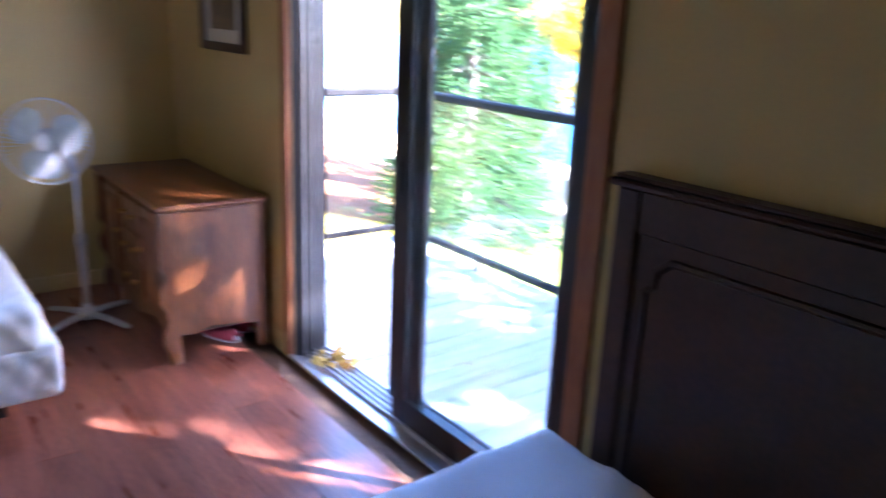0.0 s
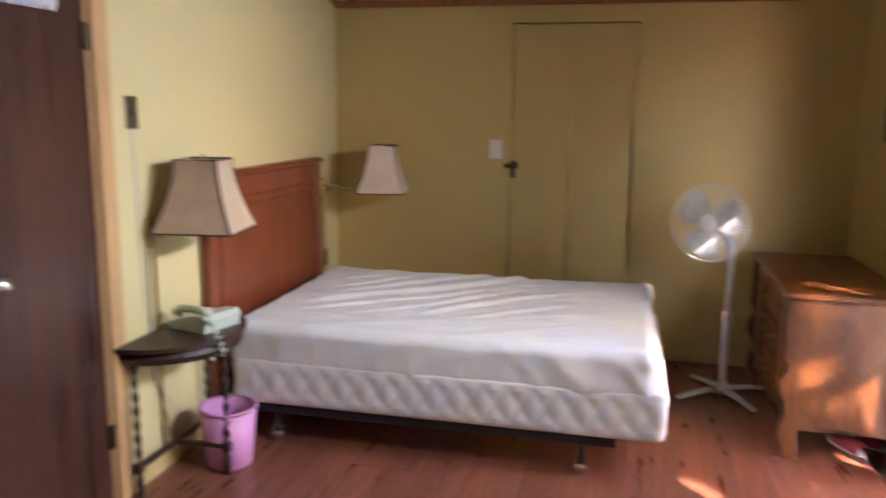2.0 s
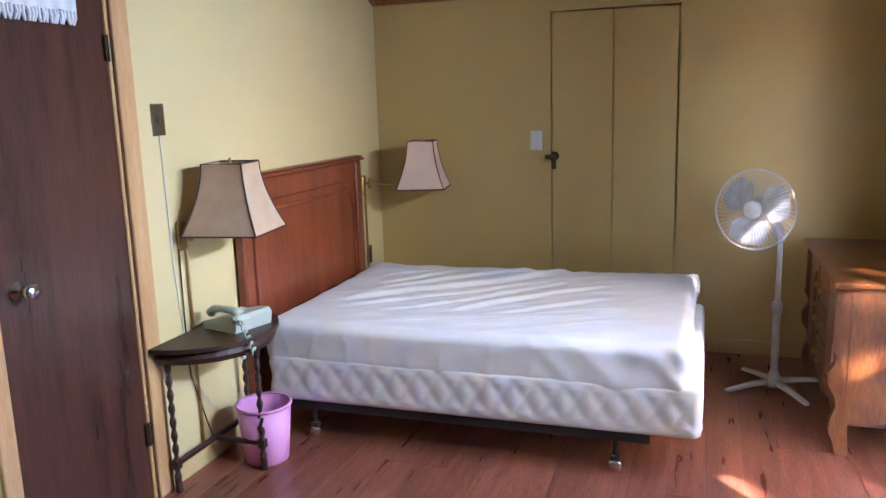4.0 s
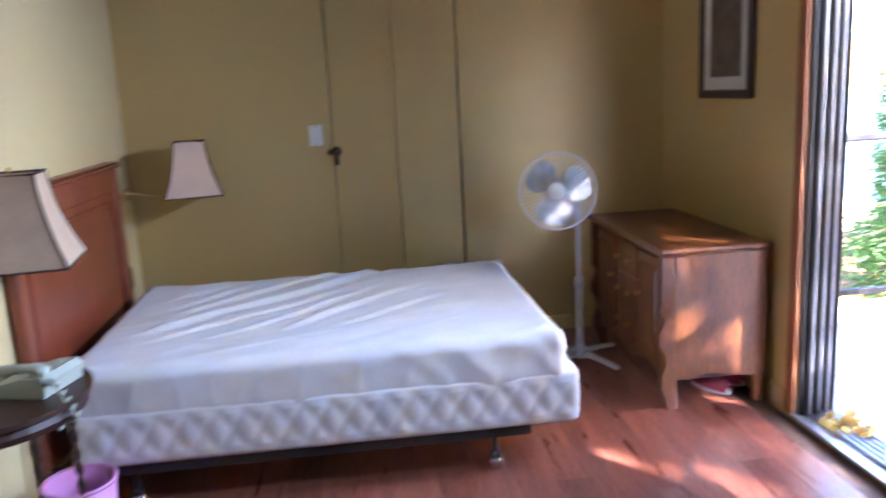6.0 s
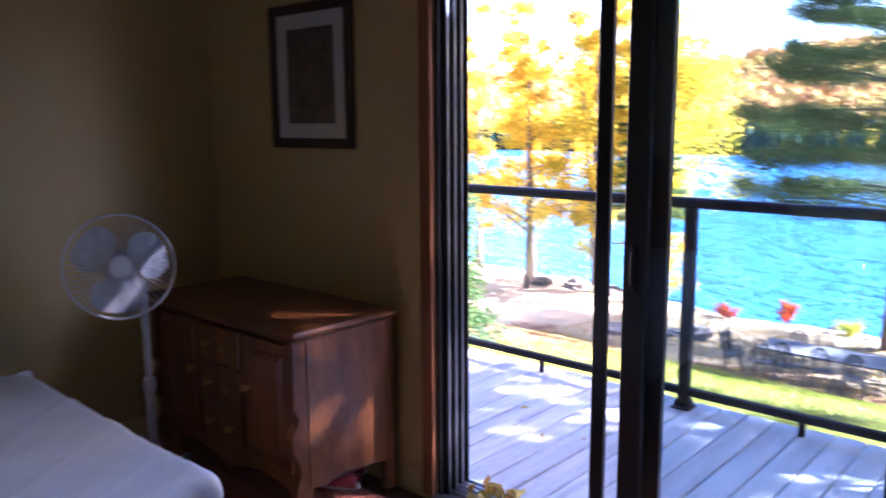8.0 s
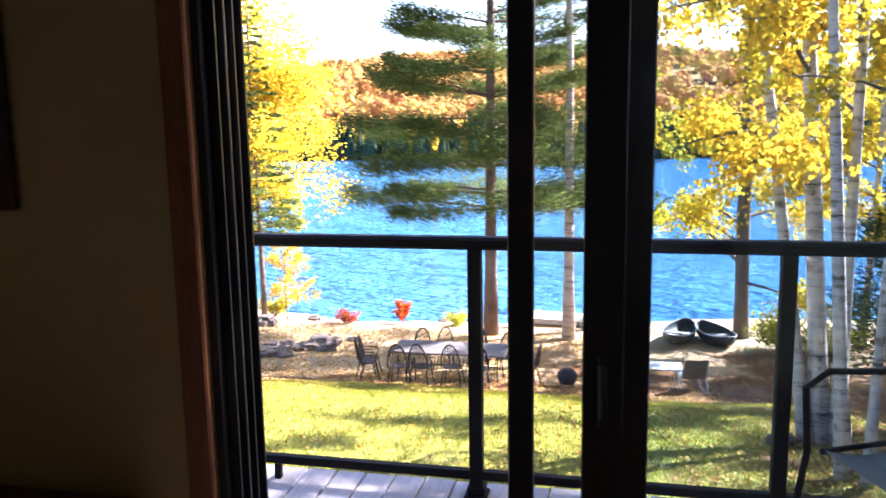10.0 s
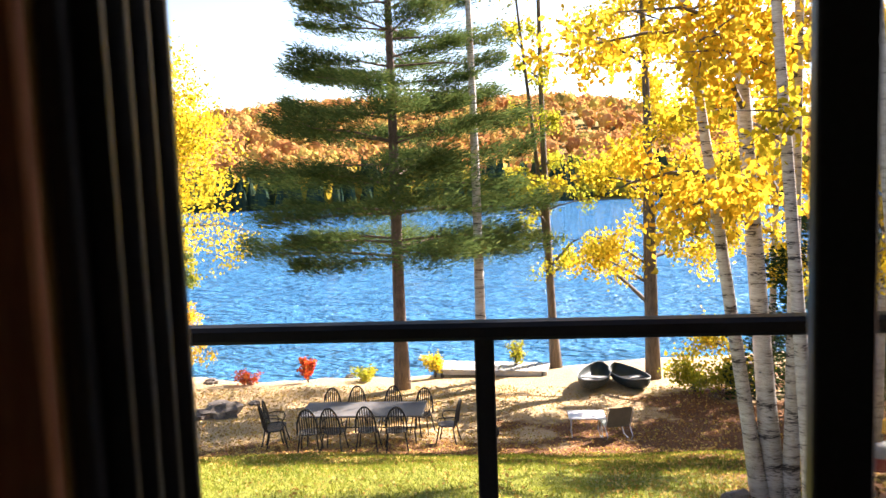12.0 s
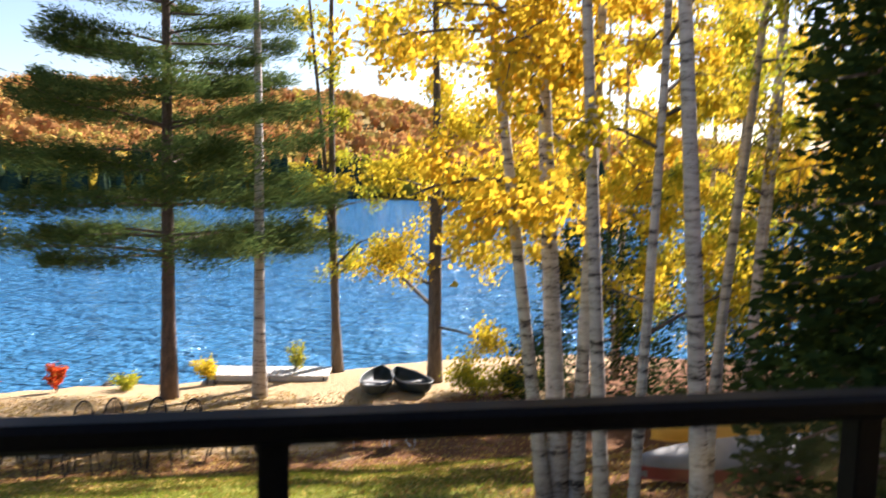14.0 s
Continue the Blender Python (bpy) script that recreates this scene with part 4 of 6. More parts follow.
def wall_lamp(label, wall_at, centre, rz, side, material):
    lamp = thing("wall_lamp", label, "lamp", wall_at, 0, "bedside wall lamps")
    c = Vector(centre) - Vector(wall_at)
    top, bot, h = side * 0.27, side * 0.5, 0.285

    def edge(k, v):
        w = bot + (top - bot) * (1 - (1 - v) ** 1.7)
        a = radians(rz + 45 + 90 * k)
        return Vector((c.x + w * 1.414 * math.cos(a), c.y + w * 1.414 * math.sin(a), c.z - h / 2 + h * v))

    gg = G()
    for kk in range(4):
        gg.grid(lambda u, v: tuple(edge(kk, v).lerp(edge(kk + 1, v), u)), 6, 10)
        gg.grid(lambda u, v: tuple(edge(kk, v).lerp(edge(kk + 1, v), u) * 0.985 + c * 0.015), 6, 10)
    sh = part("shade", gg, material, lamp, smooth=False)
    gp = G()
    for kk in range(4):
        gp.tube([edge(kk, v / 8) for v in range(9)], 0.0035, 6)
    for v in (0, 1):
        gp.tube([edge(kk, v) for kk in range(5)], 0.004, 6)
    part("piping", gp, M_PIPING, sh, "dark brown edge piping")
    part("spider", G().tube([edge(0, 0.97), edge(2, 0.97)], 0.003, 6).tube([edge(1, 0.97), edge(3, 0.97)], 0.003, 6).tube([(c.x, c.y, c.z - 0.02), (c.x, c.y, c.z + h / 2 + 0.02)], 0.006, 8), M_BRASS, sh)
    part("bulb", G().lathe([(0.012, -0.05), (0.014, -0.02), (0.03, 0.02), (0.03, 0.05), (0.018, 0.072), (0.004, 0.08)], 14, (c.x, c.y, c.z - 0.02)), M_SOLE, lamp, smooth=True)
    part("wall_plate", G().box(0.001, 0.02, -0.025, 0.025, -0.07, 0.05, 0.006), M_BRASS, lamp)
    part("swing_arm", G().tube([(0.02, 0, 0), (0.055, 0, 0), (0.07, c.y * 0.55 - 0.02, 0), (c.x, c.y, c.z - h / 2 - 0.015), (c.x, c.y, c.z - 0.06)], 0.007, 8).lathe([(0.012, -0.03), (0.012, 0.03)], 10, (0.055, 0, 0)), M_BRASS, lamp, "brass swing arm", True)
    part("cord_cover", G().tube([(0.012, 0.02, -0.06), (0.012, 0.02, -0.95)], 0.006, 8), M_BRASS, lamp)
    part("cord", G().tube([(0.006, -0.02, -0.06), (0.01, -0.03, -0.35), (0.006, -0.02, -0.6), (0.02, 0.05, -0.85), (0.01, 0.10, -0.95)], 0.003, 6), M_PIPING, lamp)
    return lamp


wall_lamp("brass swing-arm wall lamp with a tan square bell shade", (XL, -2.12, 1.03), (-2.925, -1.995, 1.165), 8, 0.32, M_SHADE)
wall_lamp("brass swing-arm wall lamp with a pale pink square shade", (XL, -0.30, 1.04), (-2.72, -0.24, 1.152), 10, 0.29, M_SHADE2)

# thin wire from the switch down to the lamp
solid("wall_wire", G().tube([(XL + 0.004, -2.19, 1.43), (XL + 0.004, -2.185, 1.2), (XL + 0.004, -2.18, 0.9), (XL + 0.004, -2.16, 0.66), (XL + 0.01, -2.12, 0.4), (XL + 0.012, -2.02, 0.25)], 0.0025, 6), M_SOLE, "thin pale wire running down the wall from the switch", "wire")


# half-round side table with twisted legs
def twist_leg(x, y, h):
    gg = G()
    n, m = 60, 10
    vs = []
    for i in range(n + 1):
        z = h * i / n
        plain = z < 0.06 or z > h - 0.08 or abs(z - 0.12) < 0.03
        for k in range(m):
            a = 2 * math.pi * k / m
            r = 0.014 if plain else 0.010 + 0.0045 * math.cos(2 * (a - z * 55))
            vs.append((x + r * math.cos(a), y + r * math.sin(a), z))
    fs = [(i * m + k, i * m + (k + 1) % m, (i + 1) * m + (k + 1) % m, (i + 1) * m + k) for i in range(n) for k in range(m)]
    fs += [tuple(range(m))[::-1], tuple(n * m + k for k in range(m))]
    return gg.add(vs, fs).box(x - 0.016, x + 0.016, y - 0.016, y + 0.016, 0.10, 0.14, 0.003)


tb = thing("side_table", "dark half-round side table with barley-twist legs against the wall", "table", (XL + 0.02, -2.07, 0))
arc = [(0.33 * math.sin(a), -0.33 * math.cos(a)) for a in [math.pi * i / 28 for i in range(29)]]
part("tabletop", G().extrude([(0, -0.33)] + arc[1:-1] + [(0, 0.33)], "z", 0.602, 0.62), M_DARKWOOD, tb)
part("apron", G().tube([(0.28 * math.sin(a) + 0.01, -0.28 * math.cos(a), 0.572) for a in [math.pi * i / 20 for i in range(21)]], 0.028, 6, flat=1.0).box(0.0, 0.016, -0.28, 0.28, 0.545, 0.601, 0.002), M_DARKWOOD, tb)
for x, y in ((0.03, -0.265), (0.265, 0.0), (0.03, 0.265)):
    part("leg", twist_leg(x, y, 0.60), M_DARKWOOD, tb)
part("stretcher", G().box(0.02, 0.04, -0.25, 0.25, 0.11, 0.13, 0.003).box(0.04, 0.25, -0.01, 0.01, 0.111, 0.131, 0.003), M_DARKWOOD, tb)

# telephone
M_PHONE = mat("pale_green_phone_plastic", (0.42, 0.47, 0.40), (0.50, 0.55, 0.47), 0.35, 8, 120, 0.02)
ph = thing("telephone", "pale green desk telephone with handset on the side table", "telephone", (-2.93, -2.02, 0.62), 75)
part("body", G().extrude([(-0.09, 0.0), (0.10, 0.0), (0.105, 0.03), (-0.02, 0.065), (-0.085, 0.07), (-0.10, 0.05)], "x", -0.10, 0.10), M_PHONE, ph)
hs = part("handset", G().tube([(-0.068, 0.085, 0.062), (-0.072, 0.06, 0.082), (-0.074, 0.0, 0.09), (-0.072, -0.06, 0.088), (-0.068, -0.09, 0.075)], [0.022, 0.017, 0.015, 0.017, 0.022], 10), M_PHONE, ph, smooth=True)
part("keypad", G().box(-0.01, 0.085, -0.03, 0.07, 0.045, 0.054, 0.003), M_SOLE, ph)
coil = [(-0.09 + 0.012 * math.cos(i * 1.1) - 0.02, -0.10 - 0.0022 * i * (1 if i < 50 else 0.3), 0.06 - (0.0 if i < 20 else (i - 20) * 0.004) + 0.012 * math.sin(i * 1.1)) for i in range(60)]
part("cord", G().tube(coil, 0.004, 5), M_PHONE, ph, "coiled handset cord", True)

# wastebasket
M_BIN = mat("pink_plastic", (0.62, 0.25, 0.50), (0.70, 0.32, 0.58), 0.35, 5, 90, 0.03)
wb = thing("wastebasket", "pink plastic wastebasket beside the side table", "wastebasket", (-2.87, -1.97, 0))
part("bucket", G().lathe([(0.0, 0.004), (0.09, 0.0), (0.094, 0.004), (0.118, 0.255), (0.114, 0.255), (0.090, 0.010), (0.0, 0.010)], 28, caps=False), M_BIN, wb, smooth=True)
part("rim", G().lathe([(0.114, 0.250), (0.122, 0.250), (0.124, 0.258), (0.120, 0.264), (0.113, 0.262)], 28, caps=False), M_BIN, wb, smooth=True)

# pedestal fan
M_FANW = mat("white_fan_plastic", (0.42, 0.42, 0.44), (0.52, 0.52, 0.54), 0.35, 6, 100, 0.02)
M_BLADE = glass_mat("frosted_fan_blade", (0.75, 0.75, 0.78), 0.48)
fn = thing("pedestal_fan", "white pedestal fan with cross base and wire guard", "fan", (-0.70, -0.56, 0), 0)
for a in (30, 120, 210, 300):
    ca, sa = math.cos(radians(a)), math.sin(radians(a))
    ft = part("foot", G().tube([(0.02 * ca, 0.02 * sa, 0.045), (0.15 * ca, 0.15 * sa, 0.035), (0.27 * ca, 0.27 * sa, 0.018)], [0.024, 0.020, 0.016], 8, flat=0.7), M_FANW, fn, smooth=True)
part("hub_collar", G().lathe([(0.05, 0.02), (0.05, 0.05), (0.03, 0.07), (0.022, 0.10)], 18), M_FANW, fn, smooth=True)
part("pole", G().lathe([(0.019, 0.05), (0.019, 0.44), (0.013, 0.45), (0.013, 0.79)], 14), M_FANW, fn, smooth=True)
part("pole_clamp", G().lathe([(0.024, 0.41), (0.026, 0.43), (0.024, 0.465), (0.016, 0.47)], 14), M_FANW, fn, smooth=True)
head = Matrix.Translation((-0.13, -0.09, 0.955)) @ Euler((radians(-6), 0, radians(-24))).to_matrix().to_4x4()
part("motor", G().lathe([(0.03, 0.13), (0.055, 0.12), (0.062, 0.06), (0.05, 0.03), (0.02, 0.02)], 18, axis="y").moved(head), M_FANW, fn, smooth=True)
part("neck", G().tube([(0, 0, 0.78), (-0.01, -0.0, 0.84), (-0.07, -0.0, 0.94)], [0.02, 0.026, 0.02], 12), M_FANW, fn, smooth=True)
for k in range(3):
    gb = G()
    for side in (0, 1):
        gb.grid(lambda u, v: ((0.03 + 0.145 * u) * math.cos(radians(120 * k + 20 + (v - 0.5) * (50 + 45 * math.sin(math.pi * u)))), -0.01 + 0.03 * (v - 0.5) + 0.003 * side, (0.03 + 0.145 * u) * math.sin(radians(120 * k + 20 + (v - 0.5) * (50 + 45 * math.sin(math.pi * u))))), 8, 8)
    part("blade", gb.moved(head), M_BLADE, fn, "translucent white blade", True)
part("hub_cap", G().lathe([(0.0, -0.052), (0.035, -0.05), (0.045, -0.04), (0.045, -0.03)], 20, axis="y", caps=False).moved(head), M_SOLE, fn, "white round hub cap", True)
gw = G()
R = 0.198
for k in range(54):
    a = 2 * math.pi * k / 54
    for front in (-1, 1):
        gw.tube([(r * math.cos(a + 0.15 * (1 - r / R)), (0.035 * front - 0.0) * (1 - (r / R) ** 4) - 0.005, r * math.sin(a + 0.15 * (1 - r / R))) for r in (0.04, 0.10, 0.16, R)], 0.0011, 4, False)
part("guard", gw.moved(head), M_FANW, fn)
ring = [(R * math.cos(2 * math.pi * i / 40), -0.005, R * math.sin(2 * math.pi * i / 40)) for i in range(41)]
part("guard_ring", G().tube(ring, 0.005, 8, False).moved(head), M_FANW, fn, smooth=True)

# ---- trees ----
M_BIRCH = mat("white_birch_bark", (0.03, 0.022, 0.018), (0.38, 0.33, 0.28), 0.75, 3, 22, 0.3, stretch=(0.7, 0.7, 5.0), spread=0.30, c3=(0.58, 0.53, 0.47))
ce = M_BIRCH.node_tree.nodes["Color Ramp"].color_ramp.elements
ce[0].position, ce[1].position = 0.405, 0.45
M_GREYBARK = mat("grey_brown_bark", (0.045, 0.035, 0.028), (0.17, 0.135, 0.105), 0.9, 6, 40, 0.6, stretch=(2, 2, 0.5))
M_PINEBARK = mat("red_brown_pine_bark", (0.05, 0.034, 0.026), (0.19, 0.125, 0.09), 0.9, 6, 30, 0.7, stretch=(2, 2, 0.6))
L_YELLOW = leaf_mat("yellow_birch_leaves", [(0.17, 0.14, 0.012), (0.44, 0.35, 0.02), (0.66, 0.50, 0.03), (0.80, 0.58, 0.04), (0.74, 0.45, 0.03)], 0.5, 0.8)
L_GOLD = leaf_mat("golden_leaves", [(0.26, 0.15, 0.012), (0.62, 0.44, 0.03), (0.78, 0.50, 0.03), (0.68, 0.34, 0.02)], 0.5, 0.8)
L_LIME = leaf_mat("yellow_green_leaves", [(0.14, 0.20, 0.02), (0.38, 0.36, 0.03), (0.58, 0.44, 0.03)], 0.5, 0.8)
L_PINE = leaf_mat("pine_needles", [(0.040, 0.070, 0.022), (0.085, 0.125, 0.034), (0.17, 0.18, 0.05)], 0.35, 1.2)
L_DARK = leaf_mat("dark_cedar_foliage", [(0.018, 0.035, 0.012), (0.035, 0.06, 0.018), (0.06, 0.085, 0.02)], 0.25, 1.5)
L_CEDAR = leaf_mat("green_cedar_foliage", [(0.04, 0.085, 0.03), (0.065, 0.125, 0.042), (0.11, 0.15, 0.045)], 0.5, 1.5)
L_RED = leaf_mat("red_leaves", [(0.45, 0.03, 0.02), (0.55, 0.08, 0.02), (0.5, 0.2, 0.03)], 0.45, 1.5)


def card_mesh(name, c, d, length, width, material, rng, droop=0.0):
    """Small pointed leaves at centres c, roughly along directions d; length and width may be arrays."""
    n = len(c)
    c = np.asarray(c, float)
    d = np.asarray(d, float)
    d /= np.linalg.norm(d, axis=1, keepdims=True) + 1e-9
    r = rng.normal(size=(n, 3))
    s = np.cross(d, r)
    s /= np.linalg.norm(s, axis=1, keepdims=True) + 1e-9
    ln = (np.broadcast_to(length, (n,)) * rng.uniform(0.7, 1.25, n))[:, None]
    wd = (np.broadcast_to(width, (n,)) * rng.uniform(0.7, 1.25, n))[:, None]
    v = np.empty((n, 4, 3))
    v[:, 0] = c - d * ln * 0.5
    v[:, 1] = c + s * wd * 0.5 + d * ln * 0.05
    v[:, 2] = c + d * ln * 0.5
    v[:, 3] = c - s * wd * 0.5 + d * ln * 0.05
    v[:, 2, 2] -= droop * ln[:, 0]
    me = bpy.data.meshes.new(name)
    me.vertices.add(n * 4)
    me.vertices.foreach_set("co", v.reshape(-1))
    me.loops.add(n * 4)
    me.loops.foreach_set("vertex_index", np.arange(n * 4))
    me.polygons.add(n)
    me.polygons.foreach_set("loop_start", np.arange(n) * 4)
    me.polygons.foreach_set("loop_total", np.full(n, 4))
    me.update()
    me.materials.append(material)
    return me


def site(x, y):
    """Places on the site plan, in metres from the house corner."""
    return x * 1.05 + 0.1, y * 1.06


def trunk_path(base, h, lean, wob, rng, n=9):
    pts = []
    ph = rng.uniform(0, 6.28, 2)
    for i in range(n):
        t = i / (n - 1)
        pts.append(Vector((base[0] + lean[0] * h * t + wob * math.sin(t * 4 + ph[0]) * t, base[1] + lean[1] * h * t + wob * math.sin(t * 3.3 + ph[1]) * t, base[2] - 0.25 + h * t)))
    return pts


def on_path(pts, t):
    k = t * (len(pts) - 1)
    i = min(int(k), len(pts) - 2)
    return pts[i].lerp(pts[i + 1], k - i)


def broadleaf(label, x, y, h, r, lean, material, leaf, leaves, size, lo, hi, reach, seed, stems=1, name="birch_tree", wob=0.15, group="", face=None, lift=0.4):
    """A tree with bare lower trunk, rising limbs and loose clumps of leaves."""
    rng = np.random.default_rng(seed)
    x, y = site(x, y)
    leaves, size = int(leaves * 1.1), size * 1.0
    z = ground_z(x, y)
    tr = thing(name, label, "tree", (x, y, z), 0, group)
    tips = []
    for s in range(stems):
        off = (0, 0) if s == 0 else (0.16 * math.cos(s * 2.4 + seed), 0.16 * math.sin(s * 2.4 + seed))
        ln = lean if s == 0 else (lean[0] + rng.uniform(-0.06, 0.06), lean[1] + rng.uniform(-0.09, 0.09))
        hh = h * (1 if s == 0 else rng.uniform(0.75, 0.95))
        rr = r * (1 if s == 0 else 0.72)
        pts = trunk_path((off[0], off[1], 0), hh, ln, wob, rng)
        rad = [rr * (1.35 if i == 0 else 1.0 - 0.8 * i / 8) for i in range(9)]
        part("trunk", G().tube(pts, rad, 10), material, tr, smooth=True)
        nl = int(14 / stems) + 5
        for i in range(nl):
            t = lo + (0.97 - lo) * (i + rng.uniform(0, 0.8)) / nl
            p = on_path(pts, t)
            a = rng.uniform(0, 6.28)
            if face is not None and rng.uniform() < 0.6:
                a = face + rng.normal() * 0.7
            le = reach * (1.15 - 0.75 * t) * rng.uniform(0.6, 1.15)
            dv = Vector((math.cos(a), math.sin(a), lift + rng.uniform(-0.35, 0.5)))
            q = [p, p + dv * le * 0.35 + Vector((0, 0, 0.02)), p + dv * le * 0.7 + Vector((rng.normal() * 0.08, rng.normal() * 0.08, -0.04)), p + dv * le + Vector((rng.normal() * 0.15, rng.normal() * 0.15, -0.12 * le))]
            r0 = rr * (1 - 0.8 * t) * 0.42 + 0.006
            limb = G().tube(q, [r0, r0 * 0.7, r0 * 0.45, r0 * 0.15], 5, False)
            for k in range(5):
                w = rng.uniform(0.3, 1)
                o = on_path(q, w)
                e = o + Vector((rng.normal(), rng.normal(), rng.normal() * 0.6 - 0.1)) * le * 0.22
                limb.tube([o, o.lerp(e, 0.5) + Vector((0, 0, 0.03)), e], [r0 * 0.3, r0 * 0.2, 0.003], 4, False)
                tips.append((o, e, le))
            part("limb", limb, M_GREYBARK, tr, smooth=True)
    idx = rng.integers(0, len(tips), leaves)
    c = np.empty((leaves, 3))
    for j, i in enumerate(idx):
        o, e, le = tips[i]
        p = o.lerp(e, float(rng.uniform(0.2, 1.25)))
        c[j] = (p.x, p.y, p.z)
    c += rng.normal(size=(leaves, 3)) * reach * 0.06
    d = rng.normal(size=(leaves, 3))
    d[:, 2] -= 0.8
    part("crown", card_mesh("crown", c, d, size, size * 0.8, leaf, rng), leaf, tr)
    return tr


def conifer(label, x, y, h, r, leaf, tiers, lo, wide, seed, density=260, name="pine_tree", needle=(0.16, 0.035), bark=None, rise=0.08, lean=(0, 0), taper=0.9, group="", clump=0.22, zs=None, vert=0.14, each_limb=False):
    """A conifer of whorled limbs carrying flat sprays of needles."""
    rng = np.random.default_rng(seed)
    x, y = site(x, y)
    tr = thing(name, label, "tree", (x, y, ground_z(x, y)), 0, group)
    pts = trunk_path((0, 0, 0), h, lean, 0.08, rng)
    part("trunk", G().tube(pts, [r * (1.3 if i == 0 else 1 - 0.88 * i / 8) for i in range(9)], 10), bark or M_PINEBARK, tr, smooth=True)
    limbs, cs, ds = G(), [], []
    for i in range(tiers):
        t = lo + (0.985 - lo) * i / tiers if zs is None else zs[i] / h
        k = max(0.12, 1 - (t - lo) / (1 - lo) * taper)
        nb = int(rng.integers(4, 7))
        a0 = rng.uniform(0, 6.28)
        for b in range(nb):
            a = a0 + 6.283 * b / nb + rng.normal() * 0.15
            le = wide * k * rng.uniform(0.65, 1.1)
            p = on_path(pts, min(0.99, t + rng.normal() * 0.008))
            dv = Vector((math.cos(a), math.sin(a), rise + rng.normal() * 0.05))
            q = [p, p + dv * le * 0.4 + Vector((0, 0, 0.02 * le)), p + dv * le * 0.75, p + dv * le + Vector((0, 0, 0.04 * le))]
            r0 = r * 0.28 * (1 - 0.7 * t)
            if each_limb:
                part("limb", G().tube(q, [r0, r0 * 0.7, r0 * 0.4, r0 * 0.12], 6, False), bark or M_PINEBARK, tr, smooth=True)
            else:
                limbs.tube(q, [r0, r0 * 0.7, r0 * 0.4, r0 * 0.12], 5, False)
            side = Vector((-math.sin(a), math.cos(a), 0))
            n = int(density * le)
            u = rng.uniform(0.22, 1.06, n) ** 0.8
            sgn = rng.normal(size=n)
            clus = rng.normal(size=(12, 3)) * (1, 1, 0.35)
            pick = rng.integers(0, 12, n)
            for j in range(n):
                o = on_path(q, min(1.0, float(u[j])))
                wv = le * clump * (0.55 + 0.5 * math.sin(math.pi * min(1, u[j])))
                cl = clus[pick[j]]
                pp = o + side * float(sgn[j] * 0.4 + cl[0] * 0.55) * wv + Vector((0, 0, float(cl[2] * vert + rng.normal() * vert * 0.4) * le * 0.5)) + dv * float(cl[1]) * wv * 0.35
                cs.append((pp.x, pp.y, pp.z))
                dd = dv * 0.8 + side * float(np.sign(sgn[j])) * 0.6 + Vector((rng.normal() * 0.35, rng.normal() * 0.35, 0.25 + rng.normal() * 0.3))
                ds.append((dd.x, dd.y, dd.z))
    if not each_limb:
        tagged(part("branchwork", limbs, bark or M_PINEBARK, tr, smooth=True), kind="stuff")
    part("crown", card_mesh("crown", np.array(cs), np.array(ds), needle[0], needle[1], leaf, rng), leaf, tr)
    return tr


PINE_Z = [4.2, 4.75, 5.5, 6.3, 6.9, 7.7, 8.4, 9.0, 9.8, 10.6, 11.5, 12.4, 13.3, 14.2, 15.1, 16.0, 16.9, 17.8]
conifer("tall white pine with layered green limbs on the shore", 20.9, 1.32, 19.0, 0.21, L_PINE, 18, 0.17, 5.0, 11, 640, needle=(0.21, 0.026), rise=0.05, taper=0.75, clump=0.26, zs=PINE_Z, vert=0.15, each_limb=True)
conifer("thin spruce with sparse drooping limbs by the water", 21.9, 9.0, 12.0, 0.10, L_PINE, 22, 0.28, 1.6, 12, 200, name="spruce_tree", needle=(0.13, 0.04), rise=-0.12, each_limb=True)
broadleaf("pale leaning birch trunk on the sandy shore", 20.7, -0.95, 18.0, 0.17, (-0.0, 0.01), M_BIRCH, L_LIME, 3500, 0.11, 0.62, 1, 2.4, 21, group="shore trees")
broadleaf("dark forked tree with sparse yellow-green leaves", 23.4, -3.12, 16.0, 0.15, (0.0, 0.03), M_GREYBARK, L_LIME, 4200, 0.11, 0.22, 1, 1.7, 22, 2, "lakeside_tree", group="shore trees")
broadleaf("dark trunk with a full golden yellow crown", 21.6, -5.75, 15.5, 0.19, (-0.01, 0.02), M_GREYBARK, L_YELLOW, 16000, 0.12, 0.15, 1, 3.1, 23, 2, "lakeside_tree", group="shore trees", lift=0.25)
NEAR = "three-stemmed white birch with black scars and yellow leaves"
broadleaf(NEAR, 7.9, -4.58, 10.5, 0.125, (0.0, 0.07), M_BIRCH, L_GOLD, 11000, 0.085, 0.34, 1, 2.1, 31, 3, group="near birches", wob=0.06, face=1.9, lift=0.3)
broadleaf("slender white birch stem with black bands", 6.26, -4.40, 10.0, 0.078, (0.0, 0.082), M_BIRCH, L_YELLOW, 3800, 0.078, 0.55, 1, 1.5, 32, group="near birches", wob=0.05)
broadleaf("thin white birch stem with yellow leaves", 6.05, -4.52, 9.5, 0.055, (0.02, -0.008), M_BIRCH, L_YELLOW, 3600, 0.078, 0.40, 1, 1.3, 33, group="near birches")
broadleaf("stout white birch with papery bark and black eyes", 5.36, -4.80, 11.0, 0.080, (0.0, 0.072), M_BIRCH, L_YELLOW, 3500, 0.078, 0.55, 1, 1.6, 34, group="near birches")
broadleaf("leaning white birch with a curved trunk", 7.6, -6.1, 10.0, 0.070, (0.0, -0.012), M_BIRCH, L_LIME, 4000, 0.065, 0.50, 1, 1.6, 35, group="near birches", wob=0.3)
